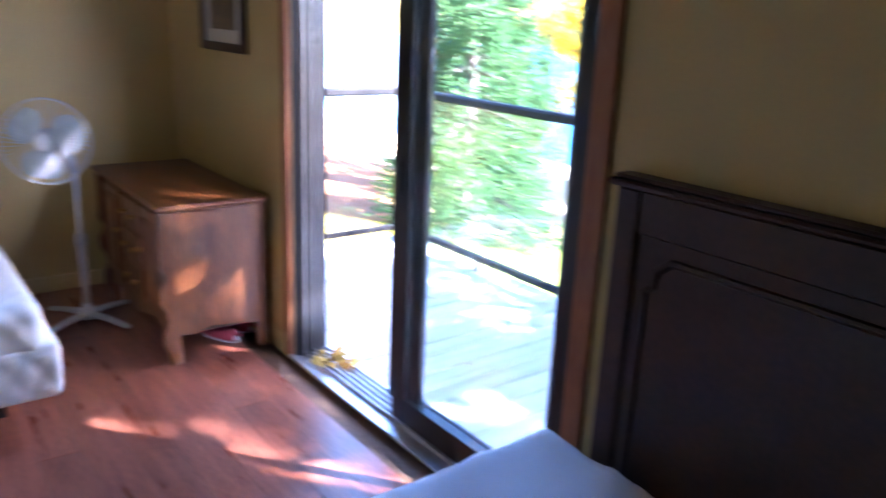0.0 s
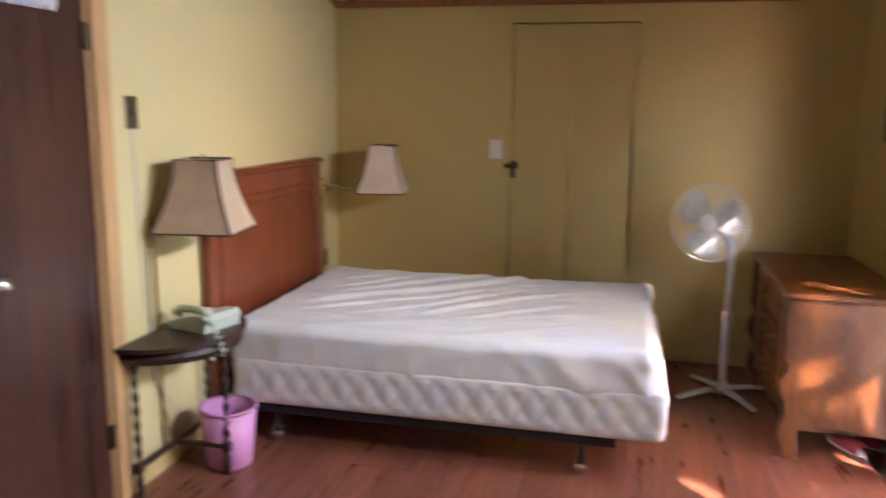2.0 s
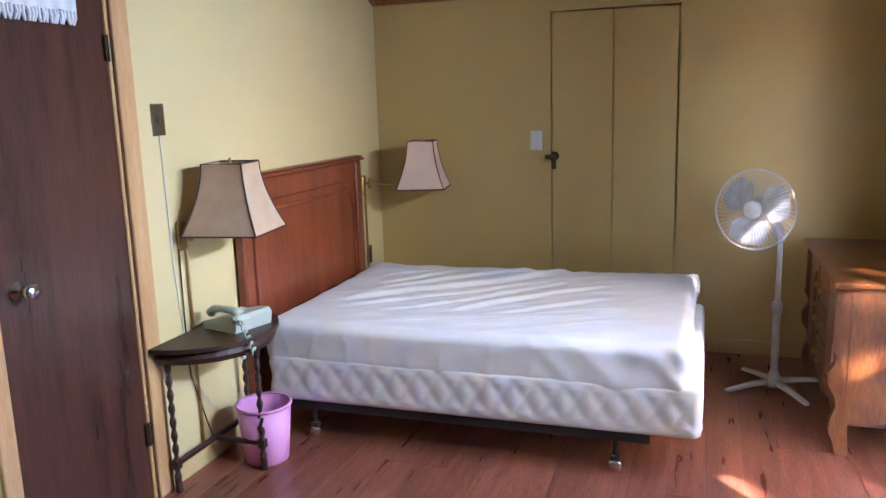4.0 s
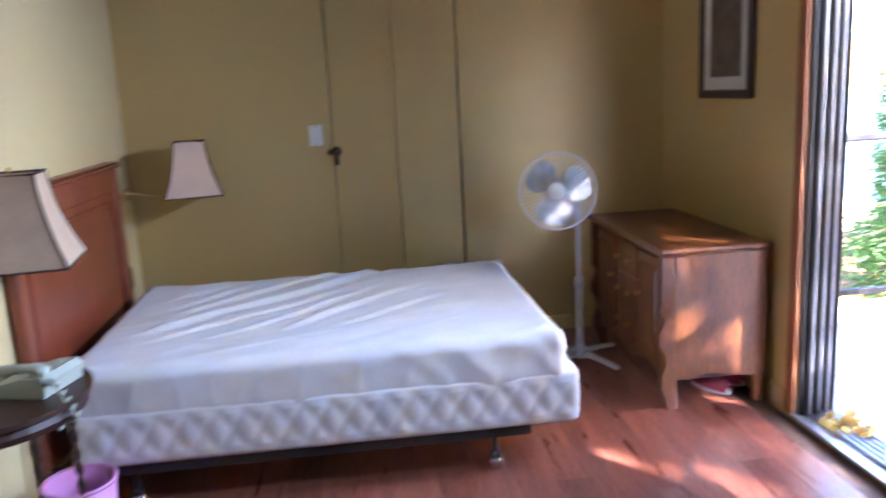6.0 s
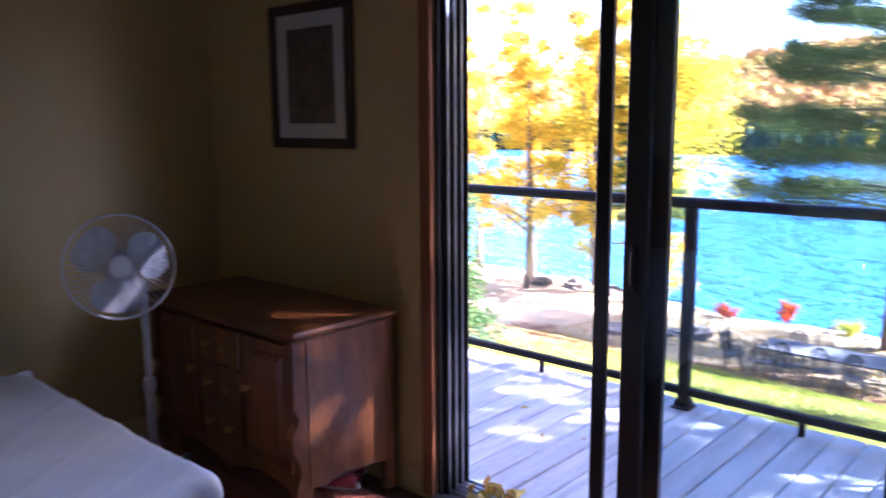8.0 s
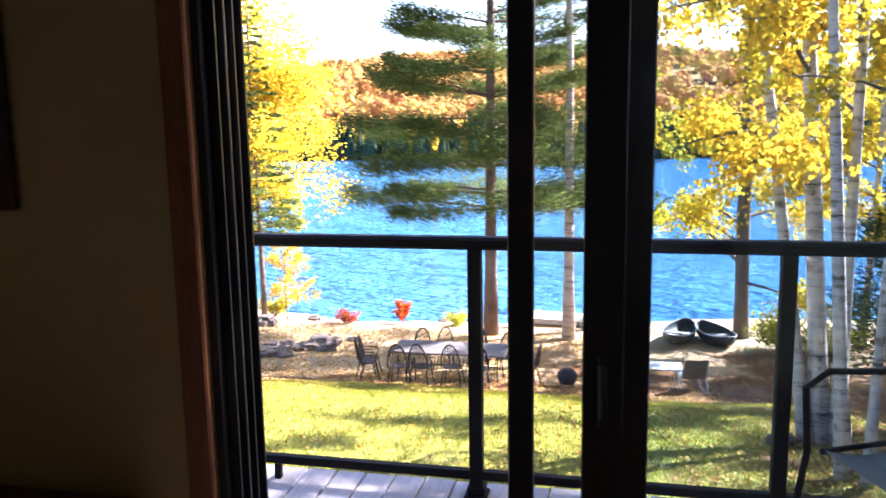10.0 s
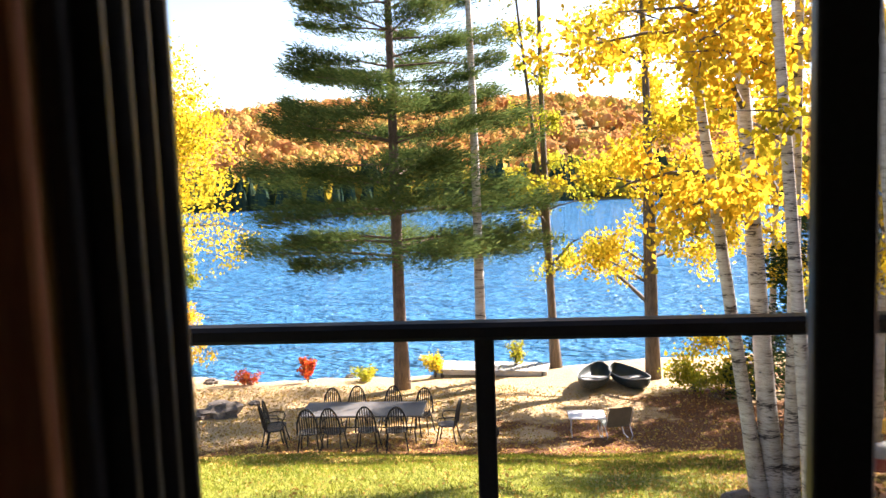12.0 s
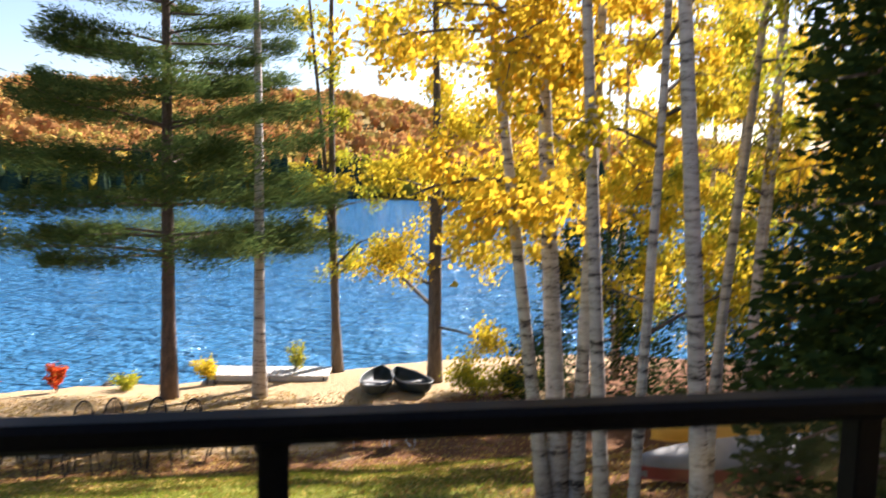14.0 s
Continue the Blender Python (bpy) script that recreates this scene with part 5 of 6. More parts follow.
broadleaf("white birch beside the upturned canoe", 12.3, -9.6, 11.0, 0.12, (0.0, 0.0), M_BIRCH, L_YELLOW, 4500, 0.07, 0.45, 1, 1.9, 36, 2, group="near birches")
for i, (x, y, h, leaf, n) in enumerate(((20.6, -8.6, 15, L_YELLOW, 21000), (21.2, -11.0, 15, L_GOLD, 18000), (20.2, -13.2, 14, L_YELLOW, 14000), (19.0, -15.6, 11, L_GOLD, 7000), (16.0, -11.2, 10, L_LIME, 11000), (21.5, -18.5, 12, L_YELLOW, 7000), (15.5, -17.0, 11, L_YELLOW, 7000), (13.0, -13.0, 11, L_YELLOW, 11000), (14.5, -8.6, 12, L_YELLOW, 6000))):
    broadleaf("yellow-leaved birch in the grove along the shore", x, y, h, 0.11, (0.01 * (i % 3 - 1), 0.012 * (i % 4 - 1.5)), M_BIRCH, leaf, n, 0.11, 0.20, 1, 2.4, 40 + i, 1 + i % 2, group="shore trees", lift=0.25)
for i, (x, y, h, leaf, n) in enumerate(((23.9, 12.1, 11, L_YELLOW, 9000), (23.0, 14.4, 12, L_YELLOW, 9000), (21.0, 13.2, 10, L_GOLD, 7000), (22.4, 11.0, 13.5, L_YELLOW, 15000), (23.6, 10.3, 10, L_LIME, 8000), (18.0, 15.5, 11, L_GOLD, 7000), (23.5, 17.5, 12, L_YELLOW, 8000))):
    broadleaf("yellow autumn tree on the low lake shore", x, y, h, 0.13, (0.012 * (i % 3 - 1), 0.01 * (i % 2)), M_GREYBARK, leaf, n, 0.12, 0.22, 1, 2.3, 60 + i, 1 + i % 2, "lakeside_tree", group="shore trees", lift=0.25)
broadleaf("yellow maple spreading over the shore beside the spruce", 22.9, 10.0, 12.5, 0.14, (0.0, -0.02), M_GREYBARK, L_YELLOW, 17000, 0.12, 0.36, 1, 4.4, 70, 2, "lakeside_tree", group="shore trees", lift=0.15, face=-1.5)
broadleaf("small orange-leaved sapling by the spruce", 21.8, 8.15, 3.0, 0.03, (0, 0), M_GREYBARK, L_GOLD, 1800, 0.09, 0.2, 1, 1.2, 75, name="sapling")
conifer("dark hemlock behind the birches", 18.5, -9.4, 5.4, 0.10, L_DARK, 13, 0.10, 2.9, 81, 95, name="hemlock_tree", needle=(0.17, 0.06), rise=-0.12, taper=0.6, vert=0.5)
conifer("dark hemlock in the birch grove", 17.0, -13.6, 6.5, 0.11, L_DARK, 14, 0.10, 2.9, 82, 95, name="hemlock_tree", needle=(0.17, 0.06), rise=-0.12, taper=0.6, vert=0.5)
conifer("tall dark cedar close to the deck", 5.2, -7.1, 15.0, 0.20, L_DARK, 38, 0.05, 2.05, 83, 150, name="cedar_tree", needle=(0.19, 0.065), rise=-0.3, taper=0.62, vert=0.6, clump=0.24)
conifer("tall dark cedar behind the deck corner", 5.0, -9.2, 14.0, 0.18, L_DARK, 26, 0.06, 2.1, 84, 150, name="cedar_tree", needle=(0.14, 0.06), rise=-0.3, taper=0.8, vert=0.6)
# added out of view to throw shade over the lower right ground
conifer("unseen tall hemlock added to shade the canoes and the fallen leaves", 10.2, -11.8, 12.5, 0.17, L_DARK, 24, 0.08, 3.0, 87, 120, name="hemlock_tree", needle=(0.18, 0.065), rise=-0.15, taper=0.7, vert=0.5)
conifer("green cedar beside the deck corner", 6.6, 5.6, 8.5, 0.15, L_CEDAR, 26, 0.05, 1.8, 85, 230, name="cedar_tree", needle=(0.12, 0.05), rise=-0.3, vert=0.6)
conifer("green cedar on the slope beside the house", 9.5, 8.6, 9.5, 0.16, L_CEDAR, 22, 0.06, 2.2, 86, 260, name="cedar_tree", needle=(0.15, 0.06), rise=-0.3, vert=0.6)


# ---- far shore forest ----
def lumps(pts, sizes, seed, tall):
    """Crowns of far trees: uneven clumps, each its own island."""
    rng = np.random.default_rng(seed)
    bm = bmesh.new()
    bmesh.ops.create_icosphere(bm, subdivisions=2, radius=1)
    bv = np.array([v.co[:] for v in bm.verts])
    bf = np.array([[v.index for v in f.verts] for f in bm.faces])
    bm.free()
    n, k = len(pts), len(bv)
    s = 1 + rng.normal(size=(n, k, 1)) * 0.17
    v = bv[None] * s * (np.array(sizes)[:, None, None]) * np.array([1, 1, tall])
    if tall > 2:
        v[:, :, :2] *= np.clip(0.62 - 0.48 * bv[None, :, 2:3], 0.05, 1)
    v += np.array(pts)[:, None, :]
    f = bf[None] + (np.arange(n) * k)[:, None, None]
    me = bpy.data.meshes.new("forest")
    me.from_pydata(v.reshape(-1, 3).tolist(), [], f.reshape(-1, 3).tolist())
    return me


L_HILL = leaf_mat("far_autumn_woods", [(0.13, 0.14, 0.05), (0.50, 0.38, 0.09), (0.50, 0.28, 0.09), (0.42, 0.18, 0.07), (0.56, 0.42, 0.10), (0.26, 0.26, 0.07)], 0.3, 0.07, 0.35)
L_FARDARK = leaf_mat("far_dark_conifers", [(0.012, 0.028, 0.02), (0.025, 0.045, 0.028), (0.05, 0.06, 0.03)], 0.1, 0.05)
L_FARYEL = leaf_mat("far_yellow_shore_trees", [(0.16, 0.16, 0.02), (0.40, 0.28, 0.03), (0.45, 0.2, 0.03)], 0.2, 0.05)
rng = np.random.default_rng(5)
pts, sizes = [], []
for i in range(3600):
    x = 165 + 235 * rng.uniform() ** 1.15
    y = rng.uniform(-1.05, 1.15) * x
    s = rng.uniform(1.7, 3.2)
    pts.append((x, y, ground_z(x, y) + s * 1.1))
    sizes.append(s)
me = lumps(pts, [0.72 * q for q in sizes], 1, 1.15)
me.materials.append(L_HILL)
tagged(new("far_woods", me), "autumn-coloured woods on the hill across the lake", "forest", kind="stuff")
k = 46
c = np.repeat(np.array(pts), k, 0)
d = rng.normal(size=c.shape)
c = c + d / np.linalg.norm(d, axis=1, keepdims=True) * np.repeat(np.array(sizes), k)[:, None] * rng.uniform(0.7, 1.1, (len(c), 1)) * (1, 1, 1.2)
tagged(new("far_foliage", card_mesh("far_foliage", c, rng.normal(size=c.shape), 0.95, 0.8, L_HILL, rng)), "orange and gold foliage of the woods across the lake", "forest", kind="stuff")
for nm, mt, cnt, x0, x1, s0, s1, tall, sd in (("far_conifers", L_FARDARK, 900, 150, 166, 1.0, 1.9, 2.4, 2), ("far_shore_trees", L_FARYEL, 1000, 152, 176, 1.3, 2.6, 1.35, 3)):
    pts, sizes = [], []
    for i in range(cnt):
        x, y = rng.uniform(x0, x1), rng.uniform(-190, 190)
        s = rng.uniform(s0, s1)
        pts.append((x, y, ground_z(x, y) + s * (tall - 0.3) * 0.9))
        sizes.append(s)
    me = lumps(pts, sizes, sd, tall)
    me.materials.append(mt)
    tagged(new(nm, me), "dark conifers along the far shore" if sd == 2 else "yellow and green trees along the far shore", "forest", kind="stuff")

# ---- leaves and grass on the ground ----
rng = np.random.default_rng(9)


def scatter(n, x0, x1, y0, y1):
    x, y = rng.uniform(x0, x1, n), rng.uniform(y0, y1, n)
    z = np.array([ground_z(a, b) for a, b in zip(x, y)])
    return np.stack([x, y, z], 1)


c = np.concatenate([scatter(15000, 5, 15, -14, -3.0), scatter(4500, 4, 14, -3, 6), scatter(5000, 2.6, 7, -11, -3.5), scatter(13000, 11, 22, -8, 9), scatter(9000, 14, 22.5, -2, 9)])
c[:, 2] += 0.02
d = rng.normal(size=(len(c), 3)) * (1, 1, 0.25)
L_FALLEN = leaf_mat("fallen_leaves", [(0.20, 0.08, 0.025), (0.40, 0.22, 0.06), (0.56, 0.42, 0.12), (0.48, 0.28, 0.07)], 0.15, 2)
tagged(new("fallen_leaves", card_mesh("fallen_leaves", c, d, 0.056, 0.044, L_FALLEN, rng)), "yellow and brown fallen leaves scattered over the lawn", "leaves", kind="stuff")
c = scatter(42000, 4, 14, -6, 7)
keep = c[:, 1] + 0.35 * c[:, 0] < 8
c = c[keep]
c[:, 2] += 0.03
d = rng.normal(size=(len(c), 3)) * (0.5, 0.5, 0.3) + (0, 0, 1)
L_GRASS = leaf_mat("lawn_grass", [(0.09, 0.13, 0.015), (0.20, 0.23, 0.025), (0.36, 0.34, 0.05)], 0.4, 1)
tagged(new("grass", card_mesh("grass", c, d, 0.085, 0.012, L_GRASS, rng)), "short yellowing lawn grass", "grass", kind="stuff")
# dead leaves in the door track and on the deck
c = np.stack([rng.uniform(0.03, 0.20, 26), rng.uniform(-1.80, -1.60, 26), np.full(26, 0.03)], 1)
c = np.concatenate([c, np.stack([rng.uniform(0.3, 1.6, 14), rng.uniform(-3.0, -0.6, 14), np.full(14, -0.04)], 1)])
d = rng.normal(size=(len(c), 3)) * (1, 1, 0.3)
tagged(new("dry_leaves", card_mesh("dry_leaves", c, d, 0.07, 0.05, L_FALLEN, rng)), "dry brown leaves caught in the door track", "leaves", kind="stuff")


# ---- bushes ----
def bush(label, x, y, w, h, leaf, n, size, seed):
    r = np.random.default_rng(seed)
    x, y = site(x, y)
    bs = thing("bush", label, "bush", (x, y, ground_z(x, y)), 0, "shore bushes")
    st = G()
    tips = []
    for i in range(14):
        a, q = r.uniform(0, 6.28), r.uniform(0.3, 1)
        e = Vector((math.cos(a) * w * q, math.sin(a) * w * q, h * r.uniform(0.5, 1.0)))
        st.tube([(0, 0, -0.05), (e.x * 0.3, e.y * 0.3, e.z * 0.5), e], [0.012, 0.009, 0.004], 5, False)
        tips.append(e)
    part("stems", st, M_GREYBARK, bs)
    cc = np.array([tips[i][:] for i in r.integers(0, 14, n)]) * r.uniform(0.45, 1.05, (n, 1)) + r.normal(size=(n, 3)) * 0.13 * w
    cc[:, 2] = np.maximum(cc[:, 2], 0.03)
    part("foliage", card_mesh("foliage", cc, r.normal(size=(n, 3)), size, size * 0.7, leaf, r), leaf, bs)


bush("small bright red bush at the water's edge", 22.2, 4.36, 0.32, 0.75, L_RED, 700, 0.10, 1)
bush("low reddish bush at the water's edge", 22.2, 6.2, 0.5, 0.45, L_RED, 500, 0.09, 2)
bush("yellow bush beside the pine trunk", 22.6, 0.55, 0.45, 0.8, L_YELLOW, 700, 0.10, 3)
bush("green grassy bush by the shore", 22.4, 2.6, 0.55, 0.4, L_LIME, 600, 0.09, 4)
bush("yellow-green bush near the spruce", 22.5, 8.9, 0.6, 0.7, L_LIME, 800, 0.10, 5)
bush("tall green shoot bush by the dock", 23.0, -1.9, 0.4, 1.1, L_LIME, 500, 0.09, 6)
bush("yellow-green bush at the lake edge", 19.7, -6.45, 0.95, 0.85, L_LIME, 1500, 0.10, 7)
bush("bright green bush at the lake edge", 19.6, -7.55, 0.95, 0.8, L_LIME, 1400, 0.10, 8)


# ---- garden table and chairs ----
M_IRON = mat("black_wrought_iron", (0.008, 0.007, 0.007), (0.02, 0.018, 0.016), 0.55, 10, 90, 0.15, spec=0.3)
M_SLATE = mat("grey_slate_top", (0.07, 0.066, 0.062), (0.14, 0.13, 0.12), 0.6, 5, 60, 0.1)


def garden_chair():
    ch = thing("garden_chair", "black wrought-iron garden armchair with a hooped spindle back", "chair", (0, 0, -30), 0, "chairs round the garden table")
    part("seat", G().lathe([(0.0, 0.425), (0.2, 0.425), (0.22, 0.435), (0.22, 0.445), (0.0, 0.44)], 16, caps=False), M_IRON, ch)
    hoop = [(0.21 * math.cos(a), 0.19 + 0.10 * math.sin(a), 0.44 + 0.56 * math.sin(a) ** 0.8) for a in [math.pi * i / 16 for i in range(17)]]
    part("back_hoop", G().tube(hoop, 0.020, 6), M_IRON, ch)
    for i in range(7):
        xx = -0.15 + 0.05 * i
        part("spindle", G().tube([(xx * 0.9, 0.19, 0.44), (xx, 0.19 + 0.1 * math.sqrt(1 - (xx / 0.21) ** 2), 0.44 + 0.56 * (1 - (xx / 0.21) ** 2) ** 0.4)], 0.012, 5), M_IRON, ch)
    for s in (-1, 1):
        part("arm", G().tube([(s * 0.21, 0.22, 0.66), (s * 0.26, 0.05, 0.66), (s * 0.25, -0.14, 0.64), (s * 0.22, -0.17, 0.56), (s * 0.21, -0.10, 0.44)], 0.011, 6), M_IRON, ch)
        for yy in (-1, 1):
            part("leg", G().tube([(s * 0.17, yy * 0.15, 0.43), (s * 0.20, yy * 0.19, 0.2), (s * 0.23, yy * 0.24, 0.0)], 0.015, 6), M_IRON, ch)
    return ch


proto = garden_chair()
spots = [(14.75, 2.32, 185), (14.7, 1.80, 175), (14.75, 1.10, 180), (14.8, 0.52, 190), (17.1, 2.40, 5), (17.1, 1.82, 0), (17.1, 0.97, -5), (17.0, 0.25, -12), (15.5, 3.30, 120), (16.2, 3.45, 100), (15.8, -0.45, 262)]
for i, (x, y, rz) in enumerate(spots):
    m = pose(x, y, ground_z(x, y) - 0.0, 0, 0, rz - 90)
    if i == 0:
        proto.matrix_world = m
    else:
        copy_thing(proto, m)
gt = thing("garden_table", "long slate-topped black iron garden table on the beach", "table", (15.95, 1.40, ground_z(15.95, 1.40)))
part("tabletop", G().box(-0.52, 0.52, -1.35, 1.35, 0.69, 0.73, 0.01), M_SLATE, gt)
for sx in (-0.42, 0.42):
    for sy in (-1.2, 1.2):
        part("leg", G().tube([(sx, sy, 0.69), (sx * 0.92, sy * 0.97, 0.35), (sx * 1.05, sy, -0.15)], 0.018, 6), M_IRON, gt)
part("stretcher", G().tube([(0, -1.15, 0.3), (0, 1.15, 0.3)], 0.014, 6), M_IRON, gt)

# small table and folding chair further along
st = thing("small_table", "small pale folding table on the lawn", "table", (16.4, -3.47, ground_z(16.4, -3.47)))
part("tabletop", G().box(-0.3, 0.3, -0.4, 0.4, 0.46, 0.49, 0.008), mat("pale_grey_table", (0.5, 0.5, 0.5), (0.6, 0.6, 0.6), 0.6, 5, 60, 0.05), st)
for sy in (-0.33, 0.33):
    part("leg_frame", G().tube([(-0.25, sy, 0.46), (0.25, sy, 0.0)], 0.012, 6).tube([(0.25, sy, 0.46), (-0.25, sy, 0.0)], 0.012, 6), M_ALU, st)
lc = thing("lawn_chair", "dark low lawn chair with a curved metal frame", "chair", (16.1, -4.05, ground_z(16.1, -4.05)), 100)
part("back", G().grid(lambda u, v: (-0.25 + 0.5 * u, 0.2 + 0.25 * v, 0.3 + 0.5 * v), 6, 8), M_SLING, lc)
part("seat", G().grid(lambda u, v: (-0.25 + 0.5 * u, -0.28 + 0.48 * v, 0.33 - 0.03 * math.sin(math.pi * v)), 6, 6), M_SLING, lc)
for s in (-0.27, 0.27):
    part("side_frame", G().tube([(s, 0.45, 0.8), (s, 0.2, 0.3), (s, -0.28, 0.34), (s, -0.35, 0.15), (s, -0.2, 0.0), (s, 0.25, 0.0), (s, 0.38, 0.15), (s, 0.2, 0.3)], 0.012, 6), M_ALU, lc)

# kettle-shaped black fire bowl
fb = thing("fire_bowl", "black round iron fire bowl standing on the sand", "fire bowl", (15.9, -1.33, ground_z(15.9, -1.33)))
part("bowl", G().lathe([(0.05, 0.06), (0.17, 0.10), (0.23, 0.22), (0.22, 0.34), (0.14, 0.42), (0.03, 0.45)], 18), M_IRON, fb, smooth=True)
for a in (0, 120, 240):
    part("foot", G().tube([(0.12 * math.cos(radians(a)), 0.12 * math.sin(radians(a)), 0.12), (0.2 * math.cos(radians(a)), 0.2 * math.sin(radians(a)), -0.03)], 0.012, 6), M_IRON, fb)

# rocks
M_ROCK = mat("grey_brown_granite", (0.06, 0.048, 0.04), (0.20, 0.165, 0.135), 0.9, 4, 30, 0.6)


def rock(x, y, s, seed, group):
    x, y = site(x, y)
    bm = bmesh.new()
    bmesh.ops.create_icosphere(bm, subdivisions=3, radius=1)
    gg = G()
    sc = Vector((s * (1 + 0.3 * noise.noise((seed, 0, 0))), s * (1.1 + 0.4 * noise.noise((seed, 3, 0))), s * 0.6))
    for v in bm.verts:
        f = 1 + 0.35 * noise.noise(v.co * 1.1 + Vector((seed * 3.1, 0, 0))) + 0.12 * noise.noise(v.co * 3 + Vector((seed, 5, 0)))
        q = Vector((round(v.co.x * 1.8) / 1.8 * 0.6 + v.co.x * 0.4, round(v.co.y * 1.8) / 1.8 * 0.6 + v.co.y * 0.4, round(v.co.z * 2.2) / 2.2 * 0.5 + v.co.z * 0.5)) * f
        gg.v.append((q.x * sc.x, q.y * sc.y, q.z * sc.z))
    gg.f = [tuple(v.index for v in f.verts) for f in bm.faces]
    bm.free()
    solid("rock", gg, M_ROCK, "rough grey-brown boulder on the sandy shore", "rock", group, at=(x, y, ground_z(x, y) + s * 0.25), rz=seed * 47)


for i, (x, y, s) in enumerate(((16.8, 7.2, 0.38), (16.9, 6.7, 0.28), (17.2, 6.35, 0.27), (17.7, 6.8, 0.28), (18.0, 6.5, 0.24), (17.4, 7.3, 0.26), (17.8, 6.0, 0.26), (16.9, 6.1, 0.2))):
    rock(x, y, s, i + 1, "fire ring stones")
for i, (x, y, s) in enumerate(((18.2, 5.6, 0.46), (20.9, 8.5, 0.38), (19.4, 5.1, 0.15), (22.3, 7.4, 0.2), (22.5, 10.6, 0.35), (22.4, 12.0, 0.45), (22.0, 13.2, 0.4), (23.2, 3.3, 0.14), (23.0, -8.9, 0.3))):
    rock(x, y, s, i + 20, "shore rocks")

# ---- dock and boats ----
M_DOCKW = mat("bleached_dock_wood", (0.40, 0.38, 0.34), (0.60, 0.57, 0.52), 0.8, 4, 40, 0.2, vary=0.1)
dk = thing("dock", "low bleached wooden dock at the water's edge", "dock", (24.1, -1.3, LAKE_Z), -8)
for i in range(16):
    part("plank", G().box(-0.55, 0.55, -1.75 + 0.22 * i, -1.55 + 0.22 * i, 0.36, 0.40, 0.006), M_DOCKW, dk)
for s in (-0.5, 0.5):
    part("beam", G().box(s - 0.05, s + 0.05, -1.75, 1.75, 0.22, 0.36, 0.01), M_DOCKW, dk)
    for y in (-1.6, 0, 1.6):
        part("pile", G().tube([(s, y, -1.0), (s, y, 0.36)], 0.06, 8), M_GREYBARK, dk)


def hull(parent, L, w, h, material, over=True, name="hull", rim=None):
    """A double-ended hull: keel upwards when turned over, open at the top otherwise."""
    gg = G()

    def fn(u, v):
        t = u * 2 - 1
        k = (1 - abs(t) ** 2.4) ** 0.7
        a = math.pi * v
        yy = math.cos(a) * w / 2 * k
        zz = math.sin(a) ** 0.75 * h * (0.55 + 0.45 * k)
        return (yy, t * L / 2, zz if over else h * (1 + 0.25 * abs(t) ** 3) - zz)
    gg.grid(fn, 28, 16)
    pivot = Vector((0, 0, 0 if over else h))
    gg.grid(lambda u, v: tuple(pivot + (Vector(fn(u, v)) - pivot) * 0.96), 28, 16)
    ob = part(name, gg, material, parent, smooth=True)
    gr = G()
    for v in (0, 1):
        gr.tube([fn(i / 20, v) for i in range(21)], 0.018, 6)
    part("gunwale", gr, rim or M_DOCKW, parent)
    return ob


M_CANOE = mat("weathered_red_canoe_paint", (0.20, 0.02, 0.015), (0.34, 0.05, 0.035), 0.4, 4, 50, 0.05)
M_CANOEG = mat("grey_aluminium_keel", (0.17, 0.165, 0.15), (0.27, 0.26, 0.24), 0.5, 4, 60, 0.08)
M_KAYAK = mat("orange_yellow_kayak_plastic", (0.66, 0.33, 0.02), (0.78, 0.42, 0.03), 0.4, 4, 60, 0.03)
M_GREENB = mat("dark_green_boat_paint", (0.012, 0.020, 0.017), (0.03, 0.04, 0.036), 0.5, 4, 60, 0.05)
cz = ground_z(9.6, -8.55)
cn = thing("canoe", "upturned canoe with grey bottom and red sides on the leaves", "canoe", (9.62, -8.55, cz + 0.12), 1)
hull(cn, 4.6, 0.92, 0.42, M_CANOEG, rim=M_CANOE)
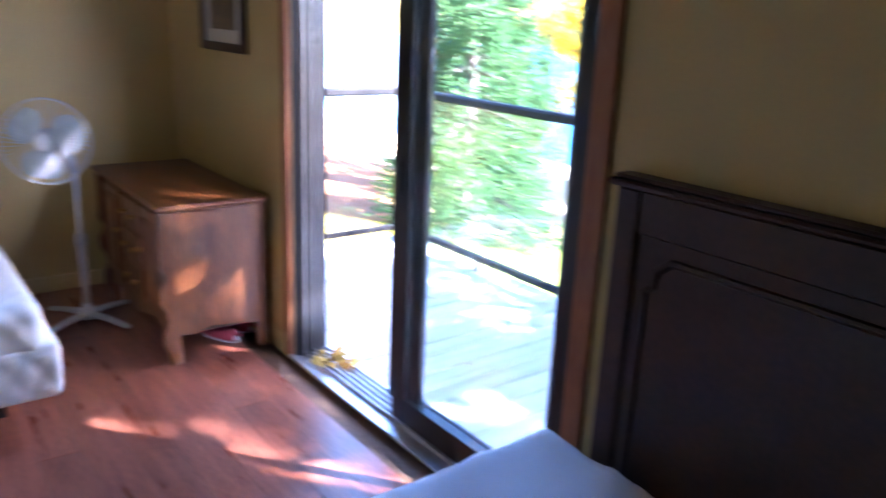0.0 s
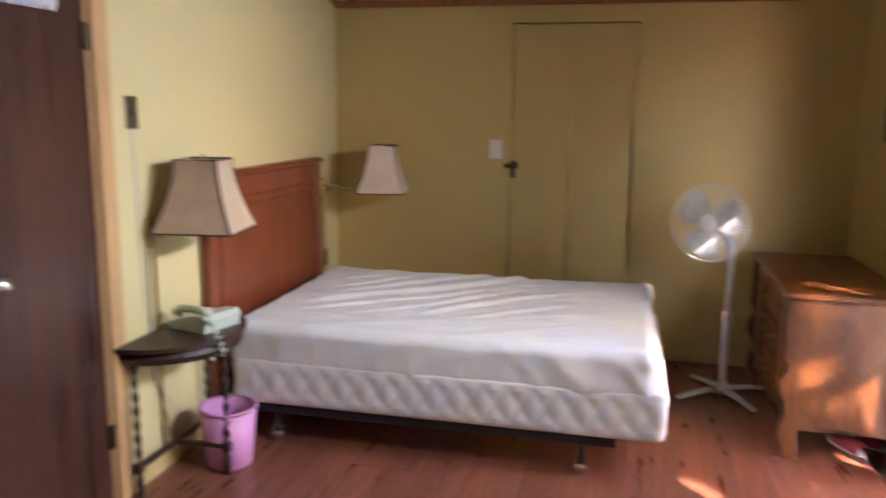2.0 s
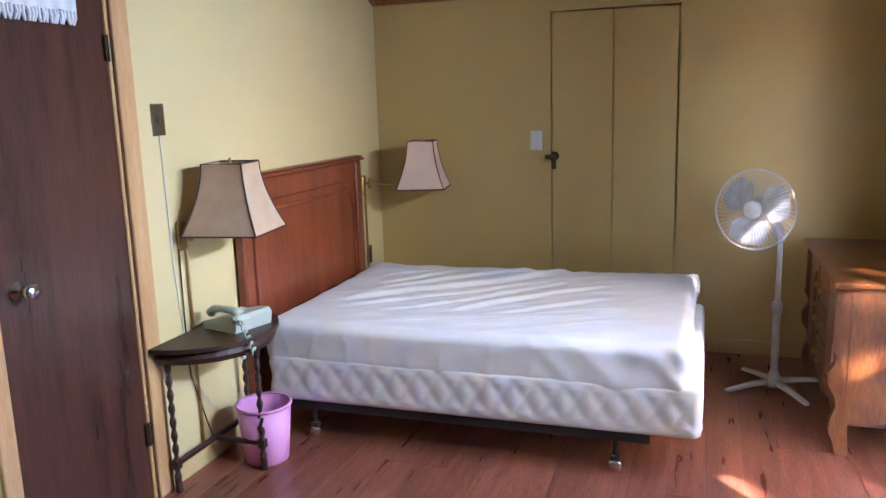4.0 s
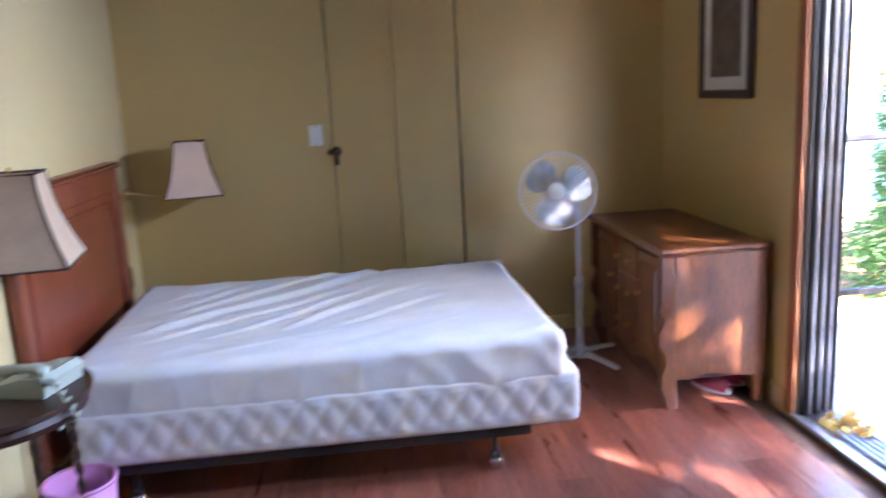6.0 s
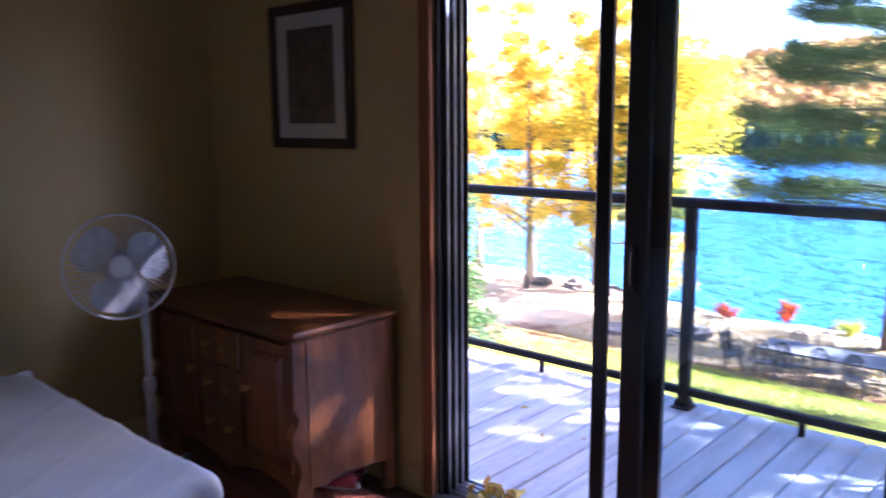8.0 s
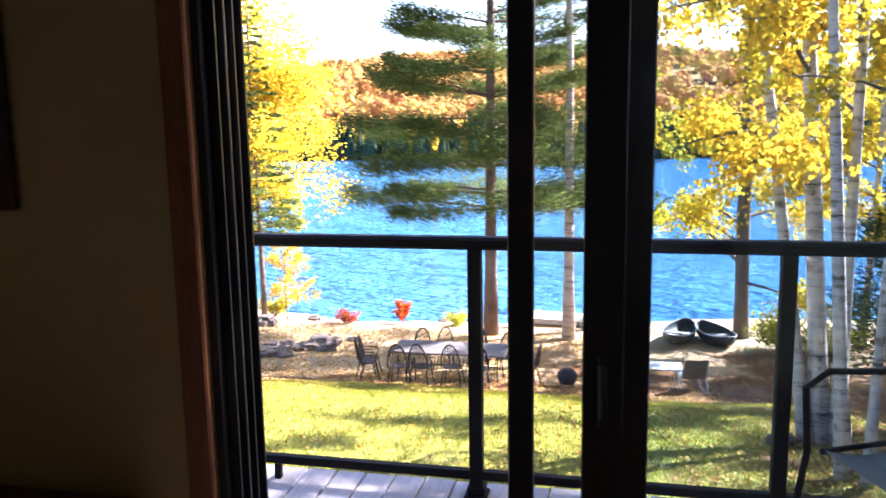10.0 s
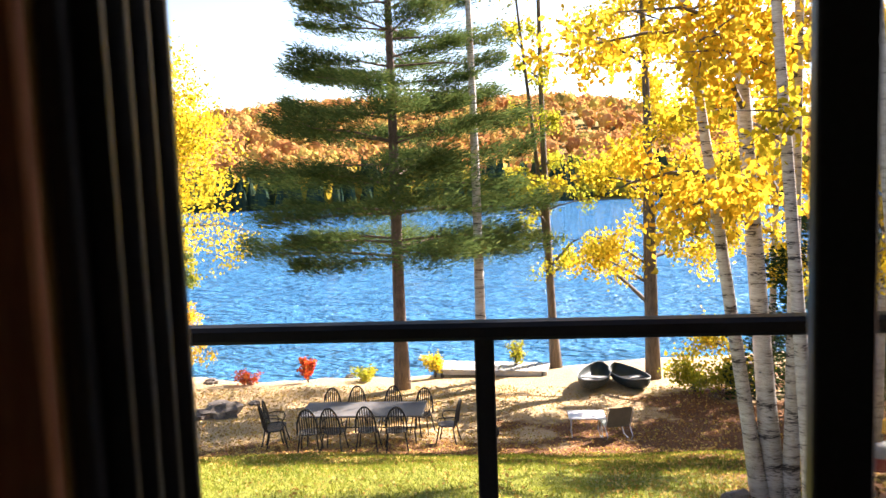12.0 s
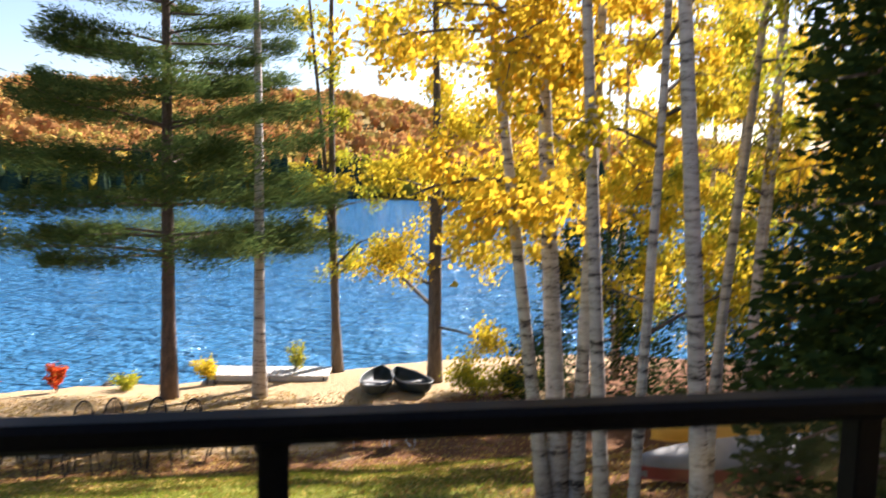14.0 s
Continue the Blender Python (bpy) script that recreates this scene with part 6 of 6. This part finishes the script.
part("side_band", G().grid(lambda u, v: (0.465 * (1 - abs(u * 2 - 1) ** 2.4) ** 0.7, (u * 2 - 1) * 2.3, 0.16 * v), 24, 3).grid(lambda u, v: (-0.465 * (1 - abs(u * 2 - 1) ** 2.4) ** 0.7, (u * 2 - 1) * 2.3, 0.16 * v), 24, 3), M_CANOE, cn, "faded red side band", True)
for y in (-9.95, -7.2):
    solid("canoe_rack", G().box(9.2, 10.0, y - 0.05, y + 0.05, cz - 0.25, cz + 0.10, 0.01), M_GREYBARK, "low timber bearer under the canoe", "timber", "canoe bearers")
ky = thing("kayak", "orange-yellow plastic kayak lying on trestles", "kayak", (11.0, -9.15, ground_z(11.0, -9.15) + 0.52), 2)
hull(ky, 3.9, 0.75, 0.34, M_KAYAK, rim=M_KAYAK)
part("deck_stripe", G().box(-0.30, 0.30, -0.5, 0.5, 0.325, 0.35, 0.01), M_KAYAK, ky)
for y in (-10.3, -8.0):
    zz = ground_z(11.0, -9.15) + 0.07
    solid("trestle", G().box(10.6, 11.4, y - 0.05, y + 0.05, zz + 0.36, zz + 0.45, 0.01).box(10.65, 10.73, y - 0.04, y + 0.04, zz - 0.4, zz + 0.36, 0.005).box(11.27, 11.35, y - 0.04, y + 0.04, zz - 0.4, zz + 0.36, 0.005), M_GREYBARK, "rough timber trestle under the kayak", "trestle", "kayak trestles")
for i, (x, y, rz, ln) in enumerate(((21.9, -4.25, 75, 2.2), (21.9, -5.25, 108, 2.0))):
    bt = thing("rowing_boat", "dark green open rowing boat pulled up on the sand", "boat", (x, y, ground_z(x, y)), rz, "shore boats")
    hull(bt, ln, 0.90, 0.36, M_GREENB, False, rim=M_CANOEG)
    part("thwart", G().box(-0.40, 0.40, -0.12, 0.12, 0.23, 0.26, 0.008), M_CANOEG, bt, "pale grey bench board")
# low timber edging beside the three-stemmed birch
solid("log", G().tube([(8.2, -4.45, ground_z(8.2, -4.45) + 0.07), (8.0, -4.2, ground_z(8.0, -4.2) + 0.07)], 0.085, 10), M_GREYBARK, "short cut log at the foot of the birch", "log")
